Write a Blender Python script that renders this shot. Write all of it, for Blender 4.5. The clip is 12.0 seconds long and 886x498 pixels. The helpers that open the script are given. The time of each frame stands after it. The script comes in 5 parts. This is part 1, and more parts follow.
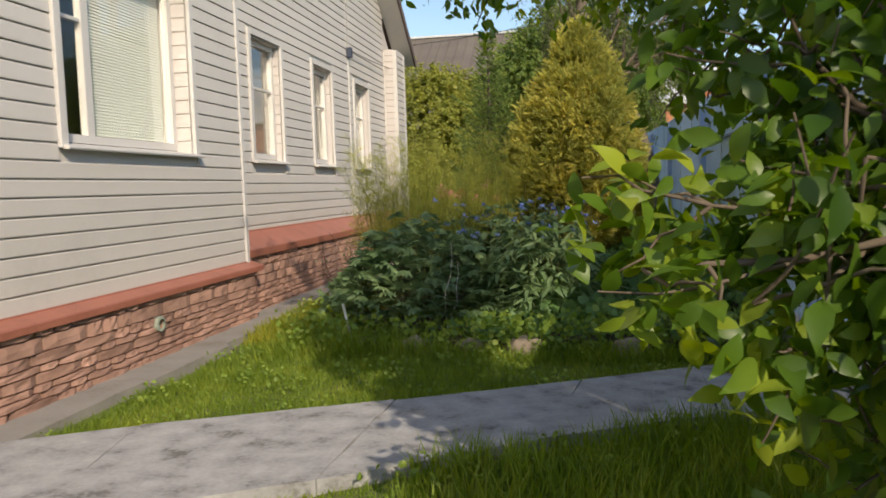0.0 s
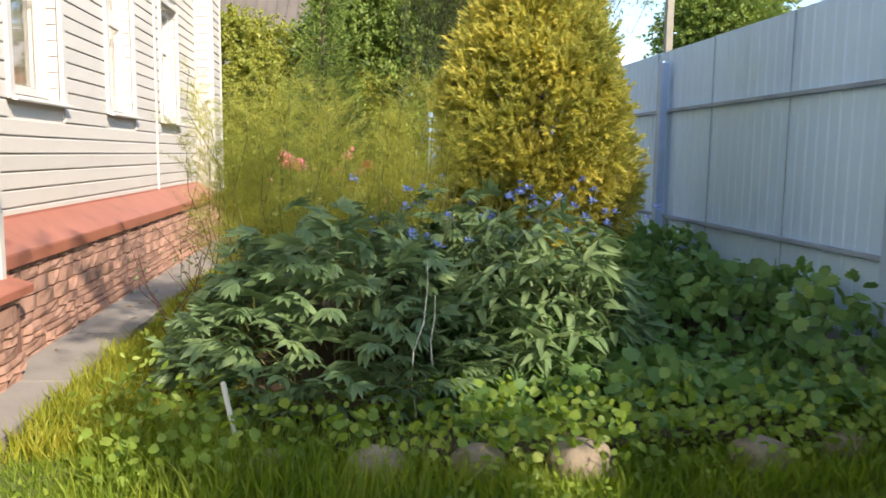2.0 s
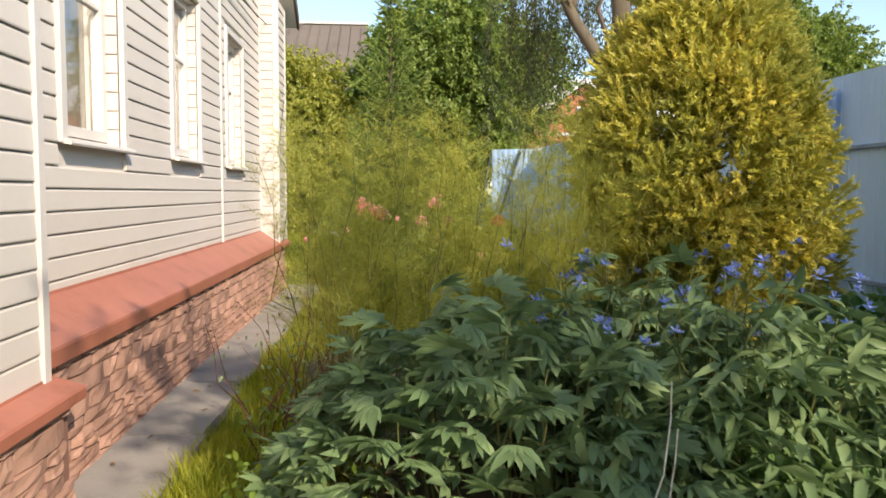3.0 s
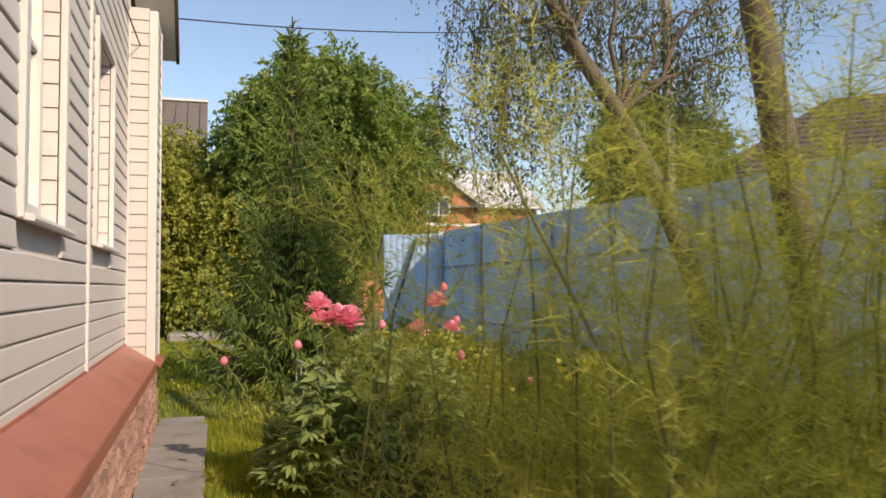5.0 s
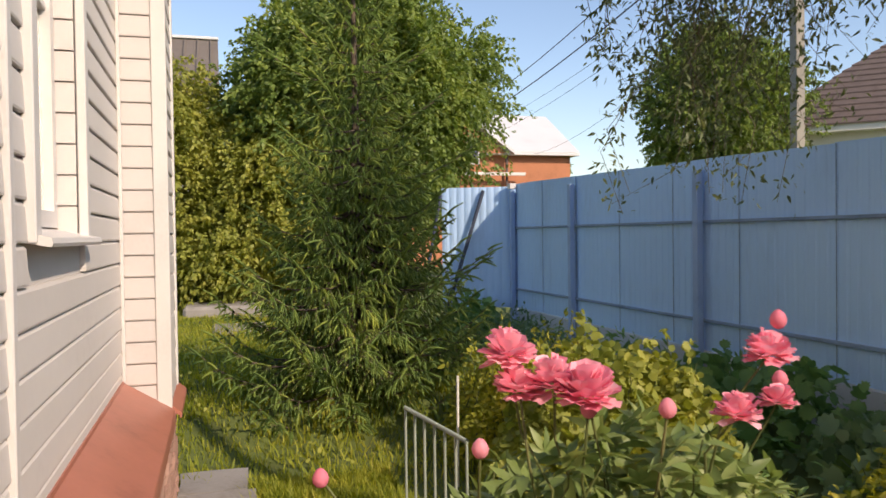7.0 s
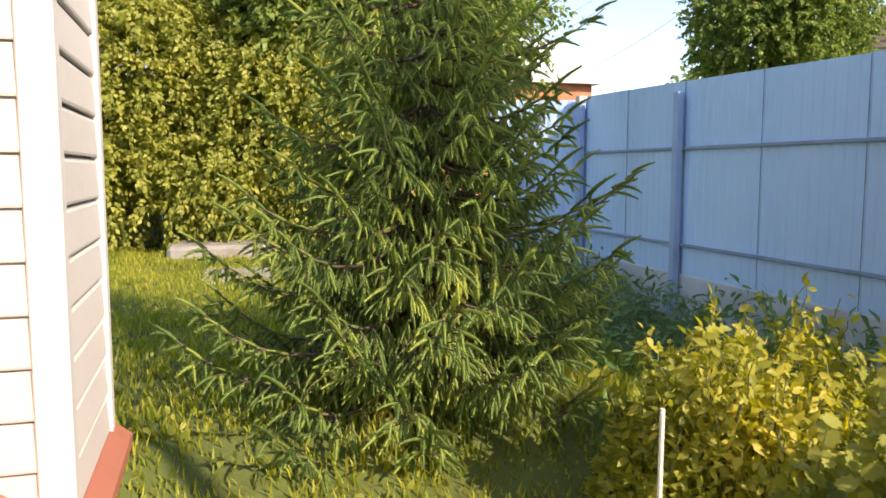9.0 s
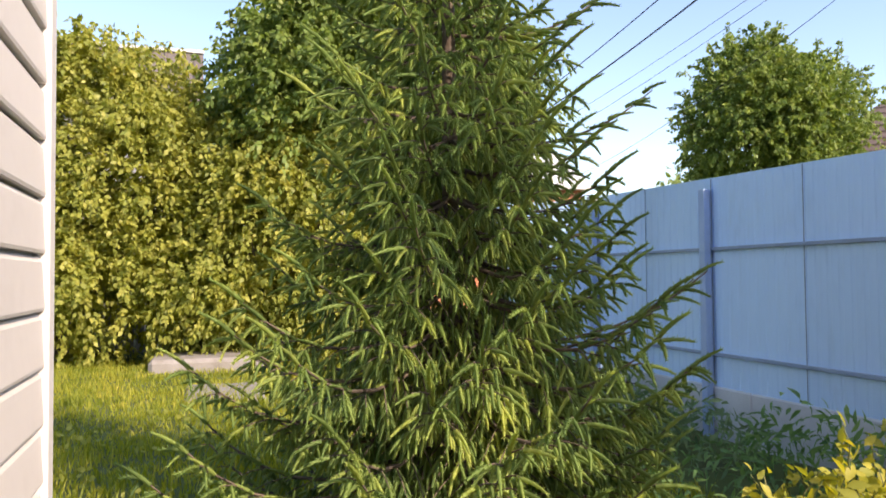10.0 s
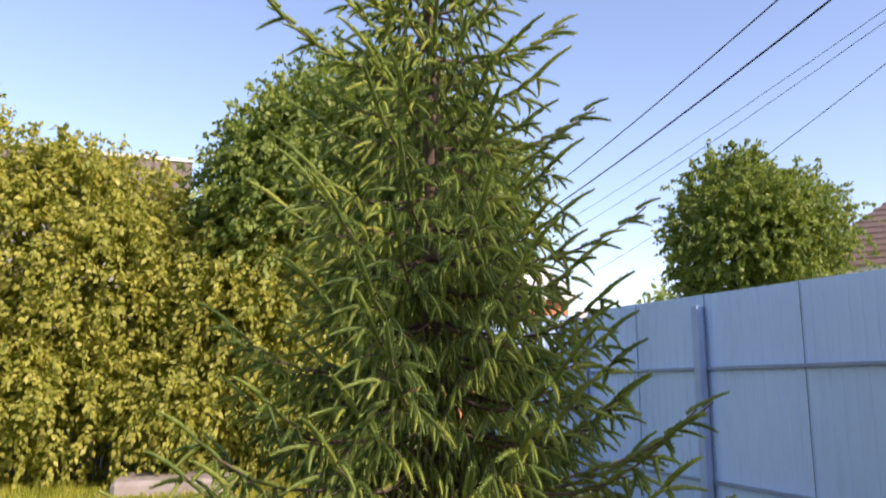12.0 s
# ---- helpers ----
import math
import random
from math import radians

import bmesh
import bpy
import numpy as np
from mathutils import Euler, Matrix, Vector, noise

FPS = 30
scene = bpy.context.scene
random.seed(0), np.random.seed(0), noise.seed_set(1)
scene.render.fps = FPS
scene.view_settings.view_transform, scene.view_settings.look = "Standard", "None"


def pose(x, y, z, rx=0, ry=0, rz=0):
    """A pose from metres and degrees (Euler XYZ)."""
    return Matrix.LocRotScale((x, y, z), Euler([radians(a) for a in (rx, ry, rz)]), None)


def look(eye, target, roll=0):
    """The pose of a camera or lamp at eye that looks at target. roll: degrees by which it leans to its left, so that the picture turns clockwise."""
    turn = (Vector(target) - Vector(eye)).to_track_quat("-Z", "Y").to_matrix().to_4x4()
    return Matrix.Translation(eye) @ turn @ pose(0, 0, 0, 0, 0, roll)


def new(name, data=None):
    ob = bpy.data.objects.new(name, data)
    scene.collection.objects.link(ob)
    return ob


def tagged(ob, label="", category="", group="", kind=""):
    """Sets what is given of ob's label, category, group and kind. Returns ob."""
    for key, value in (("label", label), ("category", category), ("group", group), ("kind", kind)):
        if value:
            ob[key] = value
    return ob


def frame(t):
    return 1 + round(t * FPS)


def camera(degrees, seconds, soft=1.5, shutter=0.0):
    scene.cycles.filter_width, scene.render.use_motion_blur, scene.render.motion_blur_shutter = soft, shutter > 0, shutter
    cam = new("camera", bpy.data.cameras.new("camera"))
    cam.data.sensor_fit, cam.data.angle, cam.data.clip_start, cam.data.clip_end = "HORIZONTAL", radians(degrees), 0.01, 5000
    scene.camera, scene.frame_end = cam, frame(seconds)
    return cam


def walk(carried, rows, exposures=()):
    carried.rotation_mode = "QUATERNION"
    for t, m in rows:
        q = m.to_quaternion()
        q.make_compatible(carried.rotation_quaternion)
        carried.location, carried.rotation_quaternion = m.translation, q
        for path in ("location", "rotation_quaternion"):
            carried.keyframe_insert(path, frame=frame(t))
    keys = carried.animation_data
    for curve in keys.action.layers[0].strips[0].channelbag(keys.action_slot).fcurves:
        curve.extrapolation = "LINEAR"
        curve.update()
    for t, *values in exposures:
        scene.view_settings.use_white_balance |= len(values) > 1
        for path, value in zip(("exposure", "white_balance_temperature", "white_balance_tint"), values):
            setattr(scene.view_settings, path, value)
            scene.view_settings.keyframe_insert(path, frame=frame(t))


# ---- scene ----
cam = camera(59.4, 12.0, soft=1.6, shutter=0.15)
PATH = [
    (0, (3.301, 2.69, 1.171), (2.952, 4.653, 1.013), -1.8),
    (0.5, (3.014, 3.377, 1.127), (2.87, 5.355, 0.87), -0.6),
    (1, (2.652, 4.056, 1.137), (2.63, 6.042, 0.904), -0.1),
    (1.5, (2.318, 4.666, 1.169), (2.653, 6.6, 0.782), 0.5),
    (2, (2.019, 5.324, 1.189), (2.252, 7.296, 0.948), 0.7),
    (2.5, (1.72, 5.87, 1.212), (1.88, 7.849, 0.97), 0.5),
    (3, (1.561, 6.452, 1.259), (1.696, 8.442, 1.116), 0.3),
    (5, (0.625, 9.177, 1.243), (1.207, 11.088, 1.339), -0.4),
    (5.5, (0.544, 9.851, 1.284), (1.132, 11.755, 1.446), -0.2),
    (6, (0.498, 10.575, 1.394), (1.074, 12.489, 1.438), 0.0),
    (6.5, (0.444, 11.205, 1.482), (1.013, 13.121, 1.436), -0.1),
    (6.7, (0.445, 11.469, 1.505), (1.013, 13.387, 1.47), -0.7),
    (8.3, (0.508, 13.416, 1.415), (1.032, 15.345, 1.329), 0.1),
    (8.5, (0.49, 13.664, 1.406), (1.026, 15.588, 1.299), 0.2),
    (9, (0.513, 14.273, 1.383), (1.078, 16.182, 1.181), -0.0),
    (9.5, (0.525, 14.732, 1.372), (1.102, 16.642, 1.222), 0.1),
    (10, (0.498, 14.92, 1.368), (1.098, 16.827, 1.439), -0.5),
    (10.5, (0.487, 14.969, 1.448), (1.105, 16.844, 1.772), -0.3),
    (11, (0.479, 14.968, 1.495), (1.104, 16.789, 2.035), 0.0),
    (11.5, (0.519, 15.036, 1.456), (1.15, 16.811, 2.128), -0.3),
    (12, (0.598, 15.162, 1.45), (1.223, 17.029, 1.797), -0.1),
]
walk(cam, [(t, look(eye, target, roll)) for t, eye, target, roll in PATH],
     [(0, 0.5, 6800, 9), (0.6, 0.85, 6600, 9), (1.0, 1.1, 6500, 9), (1.5, 1.5, 6600, 10), (2.2, 1.38, 6700, 9), (3, 1.15, 6900, 11), (5, 0.6, 7100, 15), (5.5, 0.52, 7000, 15), (6.5, 0.63, 6900, 16), (8.4, 0.9, 7100, 17), (9.2, 1.5, 7000, 17), (10.4, 1.3, 6850, 23), (12, 1.2, 6850, 27)])

# ---- light ----
SUN_DIR = Vector((0.50, -0.85, 0.64)).normalized()   # towards the sun
world = bpy.data.worlds.new("sky")
world.use_nodes = True
scene.world = world
wn = world.node_tree.nodes
sky = wn.new("ShaderNodeTexSky")
sky.sky_type = 'NISHITA'
sky.sun_disc = False
sky.sun_elevation = math.asin(SUN_DIR.z)
sky.sun_rotation = math.atan2(SUN_DIR.x, SUN_DIR.y)
sky.air_density = 1.0
sky.dust_density = 0.7
sky.ozone_density = 1.7
wn["Background"].inputs["Strength"].default_value = 0.125
world.node_tree.links.new(sky.outputs[0], wn["Background"].inputs["Color"])
sun = new("sun", bpy.data.lights.new("sun", 'SUN'))
sun.data.energy = 3.0
sun.data.angle = radians(0.6)
sun.data.color = (1.0, 0.86, 0.68)
sun.matrix_world = look(SUN_DIR * 30, (0, 0, 0))

rng = np.random.default_rng(7)


# ---- materials ----
def material(name, colour, rough=0.7, metal=0.0, var=0.12, scale=6.0, fine=60.0, bump=0.15, spec=0.4, dark=None, stain=0.35, per_object=0.0, stretch=(1, 1, 1)):
    """A painted, stone or metal surface: two scales of tone, stains and fine relief."""
    m = bpy.data.materials.new(name)
    m.use_nodes = True
    n, l = m.node_tree.nodes, m.node_tree.links
    b = n["Principled BSDF"]
    mp = n.new("ShaderNodeMapping")
    mp.inputs["Scale"].default_value = stretch
    geo = n.new("ShaderNodeNewGeometry")
    l.new(geo.outputs["Position"], mp.inputs[0])
    big, small = n.new("ShaderNodeTexNoise"), n.new("ShaderNodeTexNoise")
    for t, s, d in ((big, scale, 5.0), (small, fine, 3.0)):
        t.inputs["Scale"].default_value, t.inputs["Detail"].default_value = s, d
        l.new(mp.outputs[0], t.inputs["Vector"])
    add = n.new("ShaderNodeMath")
    add.operation = 'MULTIPLY_ADD'
    l.new(small.outputs["Fac"], add.inputs[0])
    add.inputs[1].default_value = 0.35
    l.new(big.outputs["Fac"], add.inputs[2])
    ramp = n.new("ShaderNodeValToRGB")
    lo = [c * (1 - 2 * var) for c in colour] if dark is None else dark
    hi = [min(1, c * (1 + var)) for c in colour]
    ramp.color_ramp.elements[0].position, ramp.color_ramp.elements[1].position = stain, 0.95
    ramp.color_ramp.elements[0].color, ramp.color_ramp.elements[1].color = (*lo, 1), (*hi, 1)
    e = ramp.color_ramp.elements.new(0.6)
    e.color = (*colour, 1)
    l.new(add.outputs[0], ramp.inputs[0])
    out = ramp.outputs[0]
    if per_object:
        info, hsv, mr = n.new("ShaderNodeObjectInfo"), n.new("ShaderNodeHueSaturation"), n.new("ShaderNodeMapRange")
        mr.inputs["To Min"].default_value, mr.inputs["To Max"].default_value = 1 - per_object, 1 + per_object
        l.new(info.outputs["Random"], mr.inputs["Value"])
        l.new(mr.outputs[0], hsv.inputs["Value"])
        l.new(out, hsv.inputs["Color"])
        out = hsv.outputs[0]
    l.new(out, b.inputs["Base Color"])
    b.inputs["Roughness"].default_value, b.inputs["Metallic"].default_value = rough, metal
    b.inputs["Specular IOR Level"].default_value = spec
    if bump:
        bp = n.new("ShaderNodeBump")
        bp.inputs["Strength"].default_value, bp.inputs["Distance"].default_value = bump, 0.01
        l.new(add.outputs[0], bp.inputs["Height"])
        l.new(bp.outputs[0], b.inputs["Normal"])
    return m


def leafy(name, a, b_, c, rough=0.5, through_light=0.35, spec=0.35):
    """Foliage: each leaf has a tone of its own, and lets some light through."""
    m = bpy.data.materials.new(name)
    m.use_nodes = True
    n, l = m.node_tree.nodes, m.node_tree.links
    b = n["Principled BSDF"]
    geo, ramp = n.new("ShaderNodeNewGeometry"), n.new("ShaderNodeValToRGB")
    for col, p in ((a, 0.0), (b_, 0.55), (c, 1.0)):
        e = ramp.color_ramp.elements[0] if p == 0 else ramp.color_ramp.elements[-1] if p == 1 else ramp.color_ramp.elements.new(p)
        e.position, e.color = p, (*col, 1)
    noi = n.new("ShaderNodeTexNoise")
    noi.inputs["Scale"].default_value = 2.3
    l.new(geo.outputs["Position"], noi.inputs["Vector"])
    mix = n.new("ShaderNodeMath")
    mix.operation = 'MULTIPLY_ADD'
    l.new(geo.outputs["Random Per Island"], mix.inputs[0])
    mix.inputs[1].default_value = 0.6
    sub = n.new("ShaderNodeMath")
    sub.operation = 'MULTIPLY_ADD'
    l.new(noi.outputs["Fac"], sub.inputs[0])
    sub.inputs[1].default_value, sub.inputs[2].default_value = 1.4, -0.5
    l.new(sub.outputs[0], mix.inputs[2])
    l.new(mix.outputs[0], ramp.inputs[0])
    l.new(ramp.outputs[0], b.inputs["Base Color"])
    b.inputs["Roughness"].default_value, b.inputs["Specular IOR Level"].default_value = rough, spec
    tr, sh = n.new("ShaderNodeBsdfTranslucent"), n.new("ShaderNodeMixShader")
    hs = n.new("ShaderNodeHueSaturation")
    hs.inputs["Value"].default_value, hs.inputs["Saturation"].default_value, hs.inputs["Hue"].default_value = 1.5, 1.15, 0.49
    l.new(ramp.outputs[0], hs.inputs["Color"])
    l.new(hs.outputs[0], tr.inputs["Color"])
    sh.inputs[0].default_value = through_light
    l.new(b.outputs[0], sh.inputs[1])
    l.new(tr.outputs[0], sh.inputs[2])
    l.new(sh.outputs[0], n["Material Output"].inputs["Surface"])
    return m


SIDING = material("vinyl_siding", (0.58, 0.545, 0.51), 0.55, var=0.05, scale=1.5, fine=25, bump=0.05, per_object=0.03)
TRIM = material("white_trim", (0.60, 0.575, 0.55), 0.5, var=0.05, scale=3, bump=0.04)
REVEAL = material("cream_reveal", (0.55, 0.505, 0.48), 0.5, var=0.05, scale=3, bump=0.04)
STONE = material("plinth_stone", (0.375, 0.225, 0.175), 0.85, var=0.22, scale=5, fine=45, bump=0.8, per_object=0.16, spec=0.2)
MORTAR = material("plinth_joint", (0.20, 0.105, 0.08), 0.95, var=0.2, bump=0.5)
LEDGE = material("red_ledge_metal", (0.37, 0.14, 0.095), 0.45, var=0.14, scale=4, fine=30, bump=0.08)
CONCRETE = material("old_concrete", (0.31, 0.305, 0.31), 0.9, var=0.45, scale=6.5, fine=45, bump=0.9, dark=(0.15, 0.145, 0.14), stain=0.44)
PATHSTONE = material("path_concrete", (0.27, 0.25, 0.23), 0.9, var=0.2, scale=3, fine=40, bump=0.6, dark=(0.2, 0.18, 0.15), stain=0.42)
FENCE = material("fence_paint", (0.49, 0.69, 0.95), 0.45, var=0.07, scale=1.2, fine=14, bump=0.05, per_object=0.04, stretch=(1, 1, 0.35))
FPOST = material("fence_post_paint", (0.34, 0.46, 0.68), 0.45, var=0.12, scale=3, bump=0.08)
# dark blue that stands in for the shadow line between fence sheets
SEAMSHADE = material("fence_seam_shade", (0.20, 0.27, 0.40), 0.8, var=0.3, scale=9, bump=0.1)
FRAIL = material("fence_rail_paint", (0.25, 0.32, 0.44), 0.6, var=0.2, scale=3, bump=0.1)
BASEC = material("fence_footing", (0.55, 0.56, 0.57), 0.9, var=0.15, scale=2, bump=0.4)
ROCK = material("bed_rock", (0.27, 0.22, 0.17), 0.95, var=0.25, scale=5, bump=0.8, per_object=0.15)
BARK = material("bark", (0.13, 0.10, 0.075), 0.95, var=0.3, scale=9, fine=60, bump=1.0, stretch=(1, 1, 0.3))
BARKL = material("mossy_bark", (0.115, 0.095, 0.068), 0.95, var=0.3, scale=8, fine=50, bump=1.0, stretch=(1, 1, 0.3))
SOIL = material("soil", (0.085, 0.062, 0.042), 1.0, var=0.3, scale=6, bump=0.8)
TURF = material("turf", (0.10, 0.125, 0.03), 1.0, var=0.3, scale=3, fine=50, bump=0.8, dark=(0.06, 0.06, 0.02))
BROWNROOF = material("brown_shingle", (0.12, 0.09, 0.08), 0.85, var=0.2, scale=3, fine=20, bump=0.4)
GREYROOF = material("weathered_roof", (0.15, 0.128, 0.11), 0.85, var=0.15, scale=1, fine=8, bump=0.2)
WHITEROOF = material("pale_sheet_roof", (0.62, 0.62, 0.62), 0.4, var=0.05, scale=1, bump=0.05)
BRICK = material("orange_brick", (0.46, 0.19, 0.10), 0.9, var=0.12, scale=1.5, fine=14, bump=0.3)
WHITEWALL = material("pale_wall", (0.66, 0.64, 0.60), 0.85, var=0.07, scale=1.5, bump=0.1)
GREYWOOD = material("grey_boards", (0.26, 0.26, 0.25), 0.9, var=0.2, scale=2, bump=0.4)
POLEC = material("concrete_pole", (0.27, 0.25, 0.215), 0.9, var=0.12, scale=2, bump=0.3)
IRON = material("dark_iron", (0.05, 0.06, 0.09), 0.6, var=0.2, scale=6, bump=0.1)
CABLE = material("black_cable", (0.02, 0.02, 0.022), 0.6, var=0.1, bump=0)
GRILLE = material("green_grey_rail", (0.30, 0.34, 0.28), 0.6, var=0.15, scale=6, bump=0.1)
DARKROOM = material("room_paint", (0.30, 0.28, 0.25), 0.9, var=0.05, scale=1, bump=0)
BLIND = material("white_blind", (0.72, 0.74, 0.70), 0.6, var=0.04, scale=3, bump=0)
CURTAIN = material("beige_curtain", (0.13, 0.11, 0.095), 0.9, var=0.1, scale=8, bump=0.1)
WHITEWOOD = material("white_stake", (0.70, 0.68, 0.62), 0.7, var=0.12, scale=9, bump=0.2)
PINK = leafy("pink_petal", (0.78, 0.24, 0.36), (0.90, 0.42, 0.50), (0.95, 0.62, 0.68), 0.6, 0.25, 0.2)
BUD = leafy("red_bud", (0.62, 0.10, 0.18), (0.75, 0.18, 0.27), (0.82, 0.35, 0.40), 0.6, 0.2, 0.2)
CORAL = leafy("coral_petal", (0.62, 0.22, 0.15), (0.74, 0.30, 0.22), (0.82, 0.42, 0.32), 0.6, 0.3, 0.2)
BLUE = leafy("blue_petal", (0.14, 0.20, 0.55), (0.22, 0.30, 0.66), (0.36, 0.42, 0.75), 0.6, 0.3, 0.2)
PEONYLEAF = leafy("peony_leaf", (0.09, 0.15, 0.068), (0.16, 0.245, 0.11), (0.26, 0.35, 0.16), 0.45, 0.3)
GREENLEAF = leafy("bed_leaf", (0.09, 0.18, 0.055), (0.16, 0.285, 0.09), (0.28, 0.41, 0.13), 0.5, 0.34)
WEEDLEAF = leafy("weed_leaf", (0.13, 0.21, 0.035), (0.22, 0.32, 0.055), (0.36, 0.43, 0.085), 0.5, 0.4)
ROSELEAF = leafy("rose_peony_leaf", (0.11, 0.165, 0.05), (0.21, 0.28, 0.085), (0.37, 0.41, 0.15), 0.45, 0.34)
LIMELEAF = leafy("lime_leaf", (0.17, 0.21, 0.04), (0.32, 0.34, 0.07), (0.51, 0.49, 0.12), 0.5, 0.42)
YELLOWLEAF = leafy("yellow_shrub_leaf", (0.17, 0.21, 0.035), (0.38, 0.38, 0.06), (0.64, 0.56, 0.10), 0.5, 0.45)
TREELEAF = leafy("tree_leaf", (0.09, 0.145, 0.035), (0.175, 0.245, 0.055), (0.31, 0.36, 0.09), 0.5, 0.38)
NEARLEAF = leafy("pear_leaf", (0.035, 0.085, 0.012), (0.11, 0.20, 0.02), (0.38, 0.45, 0.05), 0.40, 0.42, 0.45)
WILLOWLEAF = leafy("grey_green_leaf", (0.058, 0.078, 0.029), (0.111, 0.137, 0.049), (0.195, 0.208, 0.078), 0.45, 0.35)
SPRUCE = leafy("spruce_needle", (0.13, 0.205, 0.07), (0.25, 0.345, 0.10), (0.47, 0.53, 0.14), 0.6, 0.38, 0.25)
GOLD = leafy("golden_thuja", (0.28, 0.31, 0.085), (0.48, 0.47, 0.125), (0.68, 0.62, 0.18), 0.6, 0.48)
FERN = leafy("asparagus_frond", (0.22, 0.26, 0.065), (0.39, 0.42, 0.10), (0.56, 0.55, 0.16), 0.6, 0.5)
DRYGRASS = leafy("dry_grass_blade", (0.15, 0.20, 0.025), (0.30, 0.33, 0.04), (0.55, 0.48, 0.085), 0.6, 0.42)
GRASS = leafy("grass_blade", (0.105, 0.175, 0.022), (0.19, 0.275, 0.034), (0.33, 0.37, 0.06), 0.6, 0.42)
STEM = leafy("green_stem", (0.09, 0.11, 0.03), (0.14, 0.16, 0.05), (0.22, 0.2, 0.08), 0.6, 0.1)
REDSTEM = leafy("red_stem", (0.10, 0.05, 0.03), (0.16, 0.07, 0.045), (0.2, 0.11, 0.06), 0.6, 0.1)

GLASS = bpy.data.materials.new("window_glass")
GLASS.use_nodes = True
gb = GLASS.node_tree.nodes["Principled BSDF"]
gb.inputs["Base Color"].default_value = (0.9, 0.95, 0.95, 1)
gb.inputs["Roughness"].default_value = 0.02
gb.inputs["Transmission Weight"].default_value = 1.0
gb.inputs["IOR"].default_value = 1.45


# ---- mesh helpers ----
def thing(name, x=0, y=0, z=0, label="", category="", group="", kind=""):
    ob = new(name)
    ob.location = (x, y, z)
    ob.empty_display_size = 0.1
    return tagged(ob, label, category, group, kind)


def obj(name, mesh, mat, parent=None, label=""):
    mesh.materials.append(mat)
    ob = new(name, mesh)
    if parent:
        ob.parent = parent
        base = parent.matrix_basis if parent.parent is None else parent.parent.matrix_basis @ parent.matrix_parent_inverse @ parent.matrix_basis
        ob.matrix_parent_inverse = base.inverted()
    return tagged(ob, label)


def part(name, bm, mat, parent=None, label="", smooth=False):
    me = bpy.data.meshes.new(name)
    bm.to_mesh(me)
    bm.free()
    if smooth:
        me.polygons.foreach_set("use_smooth", [True] * len(me.polygons))
    return obj(name, me, mat, parent, label)


def add_box(bm, x0, x1, y0, y1, z0, z1, bevel=0.0):
    vs = [bm.verts.new((x, y, z)) for x in (x0, x1) for y in (y0, y1) for z in (z0, z1)]
    fs = [bm.faces.new([vs[i] for i in q]) for q in ((0, 1, 3, 2), (4, 6, 7, 5), (0, 4, 5, 1), (2, 3, 7, 6), (0, 2, 6, 4), (1, 5, 7, 3))]
    if bevel:
        bmesh.ops.bevel(bm, geom=list({e for f in fs for e in f.edges}), offset=bevel, segments=1, affect='EDGES')


def box(name, x0, x1, y0, y1, z0, z1, mat, parent=None, label="", bevel=0.004):
    bm = bmesh.new()
    add_box(bm, x0, x1, y0, y1, z0, z1, bevel)
    return part(name, bm, mat, parent, label)


def prism(name, outline, along, lo, hi, mat, parent=None, label=""):
    """A profile of (a, b) points pushed along an axis: along 'y' gives (x=a, z=b), 'x' gives (y=a, z=b), 'z' gives (x=a, y=b)."""
    bm = bmesh.new()
    put = {'y': lambda a, b, t: (a, t, b), 'x': lambda a, b, t: (t, a, b), 'z': lambda a, b, t: (a, b, t)}[along]
    lows = [bm.verts.new(put(a, b, lo)) for a, b in outline]
    highs = [bm.verts.new(put(a, b, hi)) for a, b in outline]
    k = len(outline)
    for i in range(k):
        bm.faces.new((lows[i], lows[(i + 1) % k], highs[(i + 1) % k], highs[i]))
    bm.faces.new(lows[::-1])
    bm.faces.new(highs)
    bmesh.ops.recalc_face_normals(bm, faces=bm.faces)
    return part(name, bm, mat, parent, label)


def soup(name, verts, faces, mat, parent=None, label="", smooth=False):
    """A mesh from numpy arrays: verts (n, 3), faces (m, k) with one k."""
    me = bpy.data.meshes.new(name)
    verts, faces = np.ascontiguousarray(verts, np.float32), np.ascontiguousarray(faces, np.int32)
    m, k = faces.shape
    me.vertices.add(len(verts))
    me.vertices.foreach_set("co", verts.ravel())
    me.loops.add(m * k)
    me.loops.foreach_set("vertex_index", faces.ravel())
    me.polygons.add(m)
    me.polygons.foreach_set("loop_start", np.arange(0, m * k, k, dtype=np.int32))
    me.polygons.foreach_set("loop_total", np.full(m, k, np.int32))
    if smooth:
        me.polygons.foreach_set("use_smooth", np.ones(m, bool))
    me.update(calc_edges=True)
    return obj(name, me, mat, parent, label)


def unit(v):
    return v / np.maximum(np.linalg.norm(v, axis=-1, keepdims=True), 1e-9)


def frames(along, up):
    """Turns whose y runs along 'along' and whose z lies near 'up'; (n, 3, 3), columns x y z."""
    y = unit(along)
    x = unit(np.cross(y, up))
    return np.stack([x, y, np.cross(x, y)], -1)


def strew(template, places, turns, sizes):
    """Copies of a template (verts, faces) at places, joined."""
    tv, tf = template
    n, k = len(places), len(tv)
    sizes = np.asarray(sizes, float)
    if sizes.ndim == 1:
        sizes = np.repeat(sizes[:, None], 3, 1)
    v = np.einsum('nij,nkj->nki', turns, tv[None] * sizes[:, None, :]) + places[:, None, :]
    f = tf[None] + (np.arange(n) * k)[:, None, None]
    return v.reshape(-1, 3), f.reshape(-1, tf.shape[1])


def rand_dirs(n):
    return unit(rng.normal(size=(n, 3)))


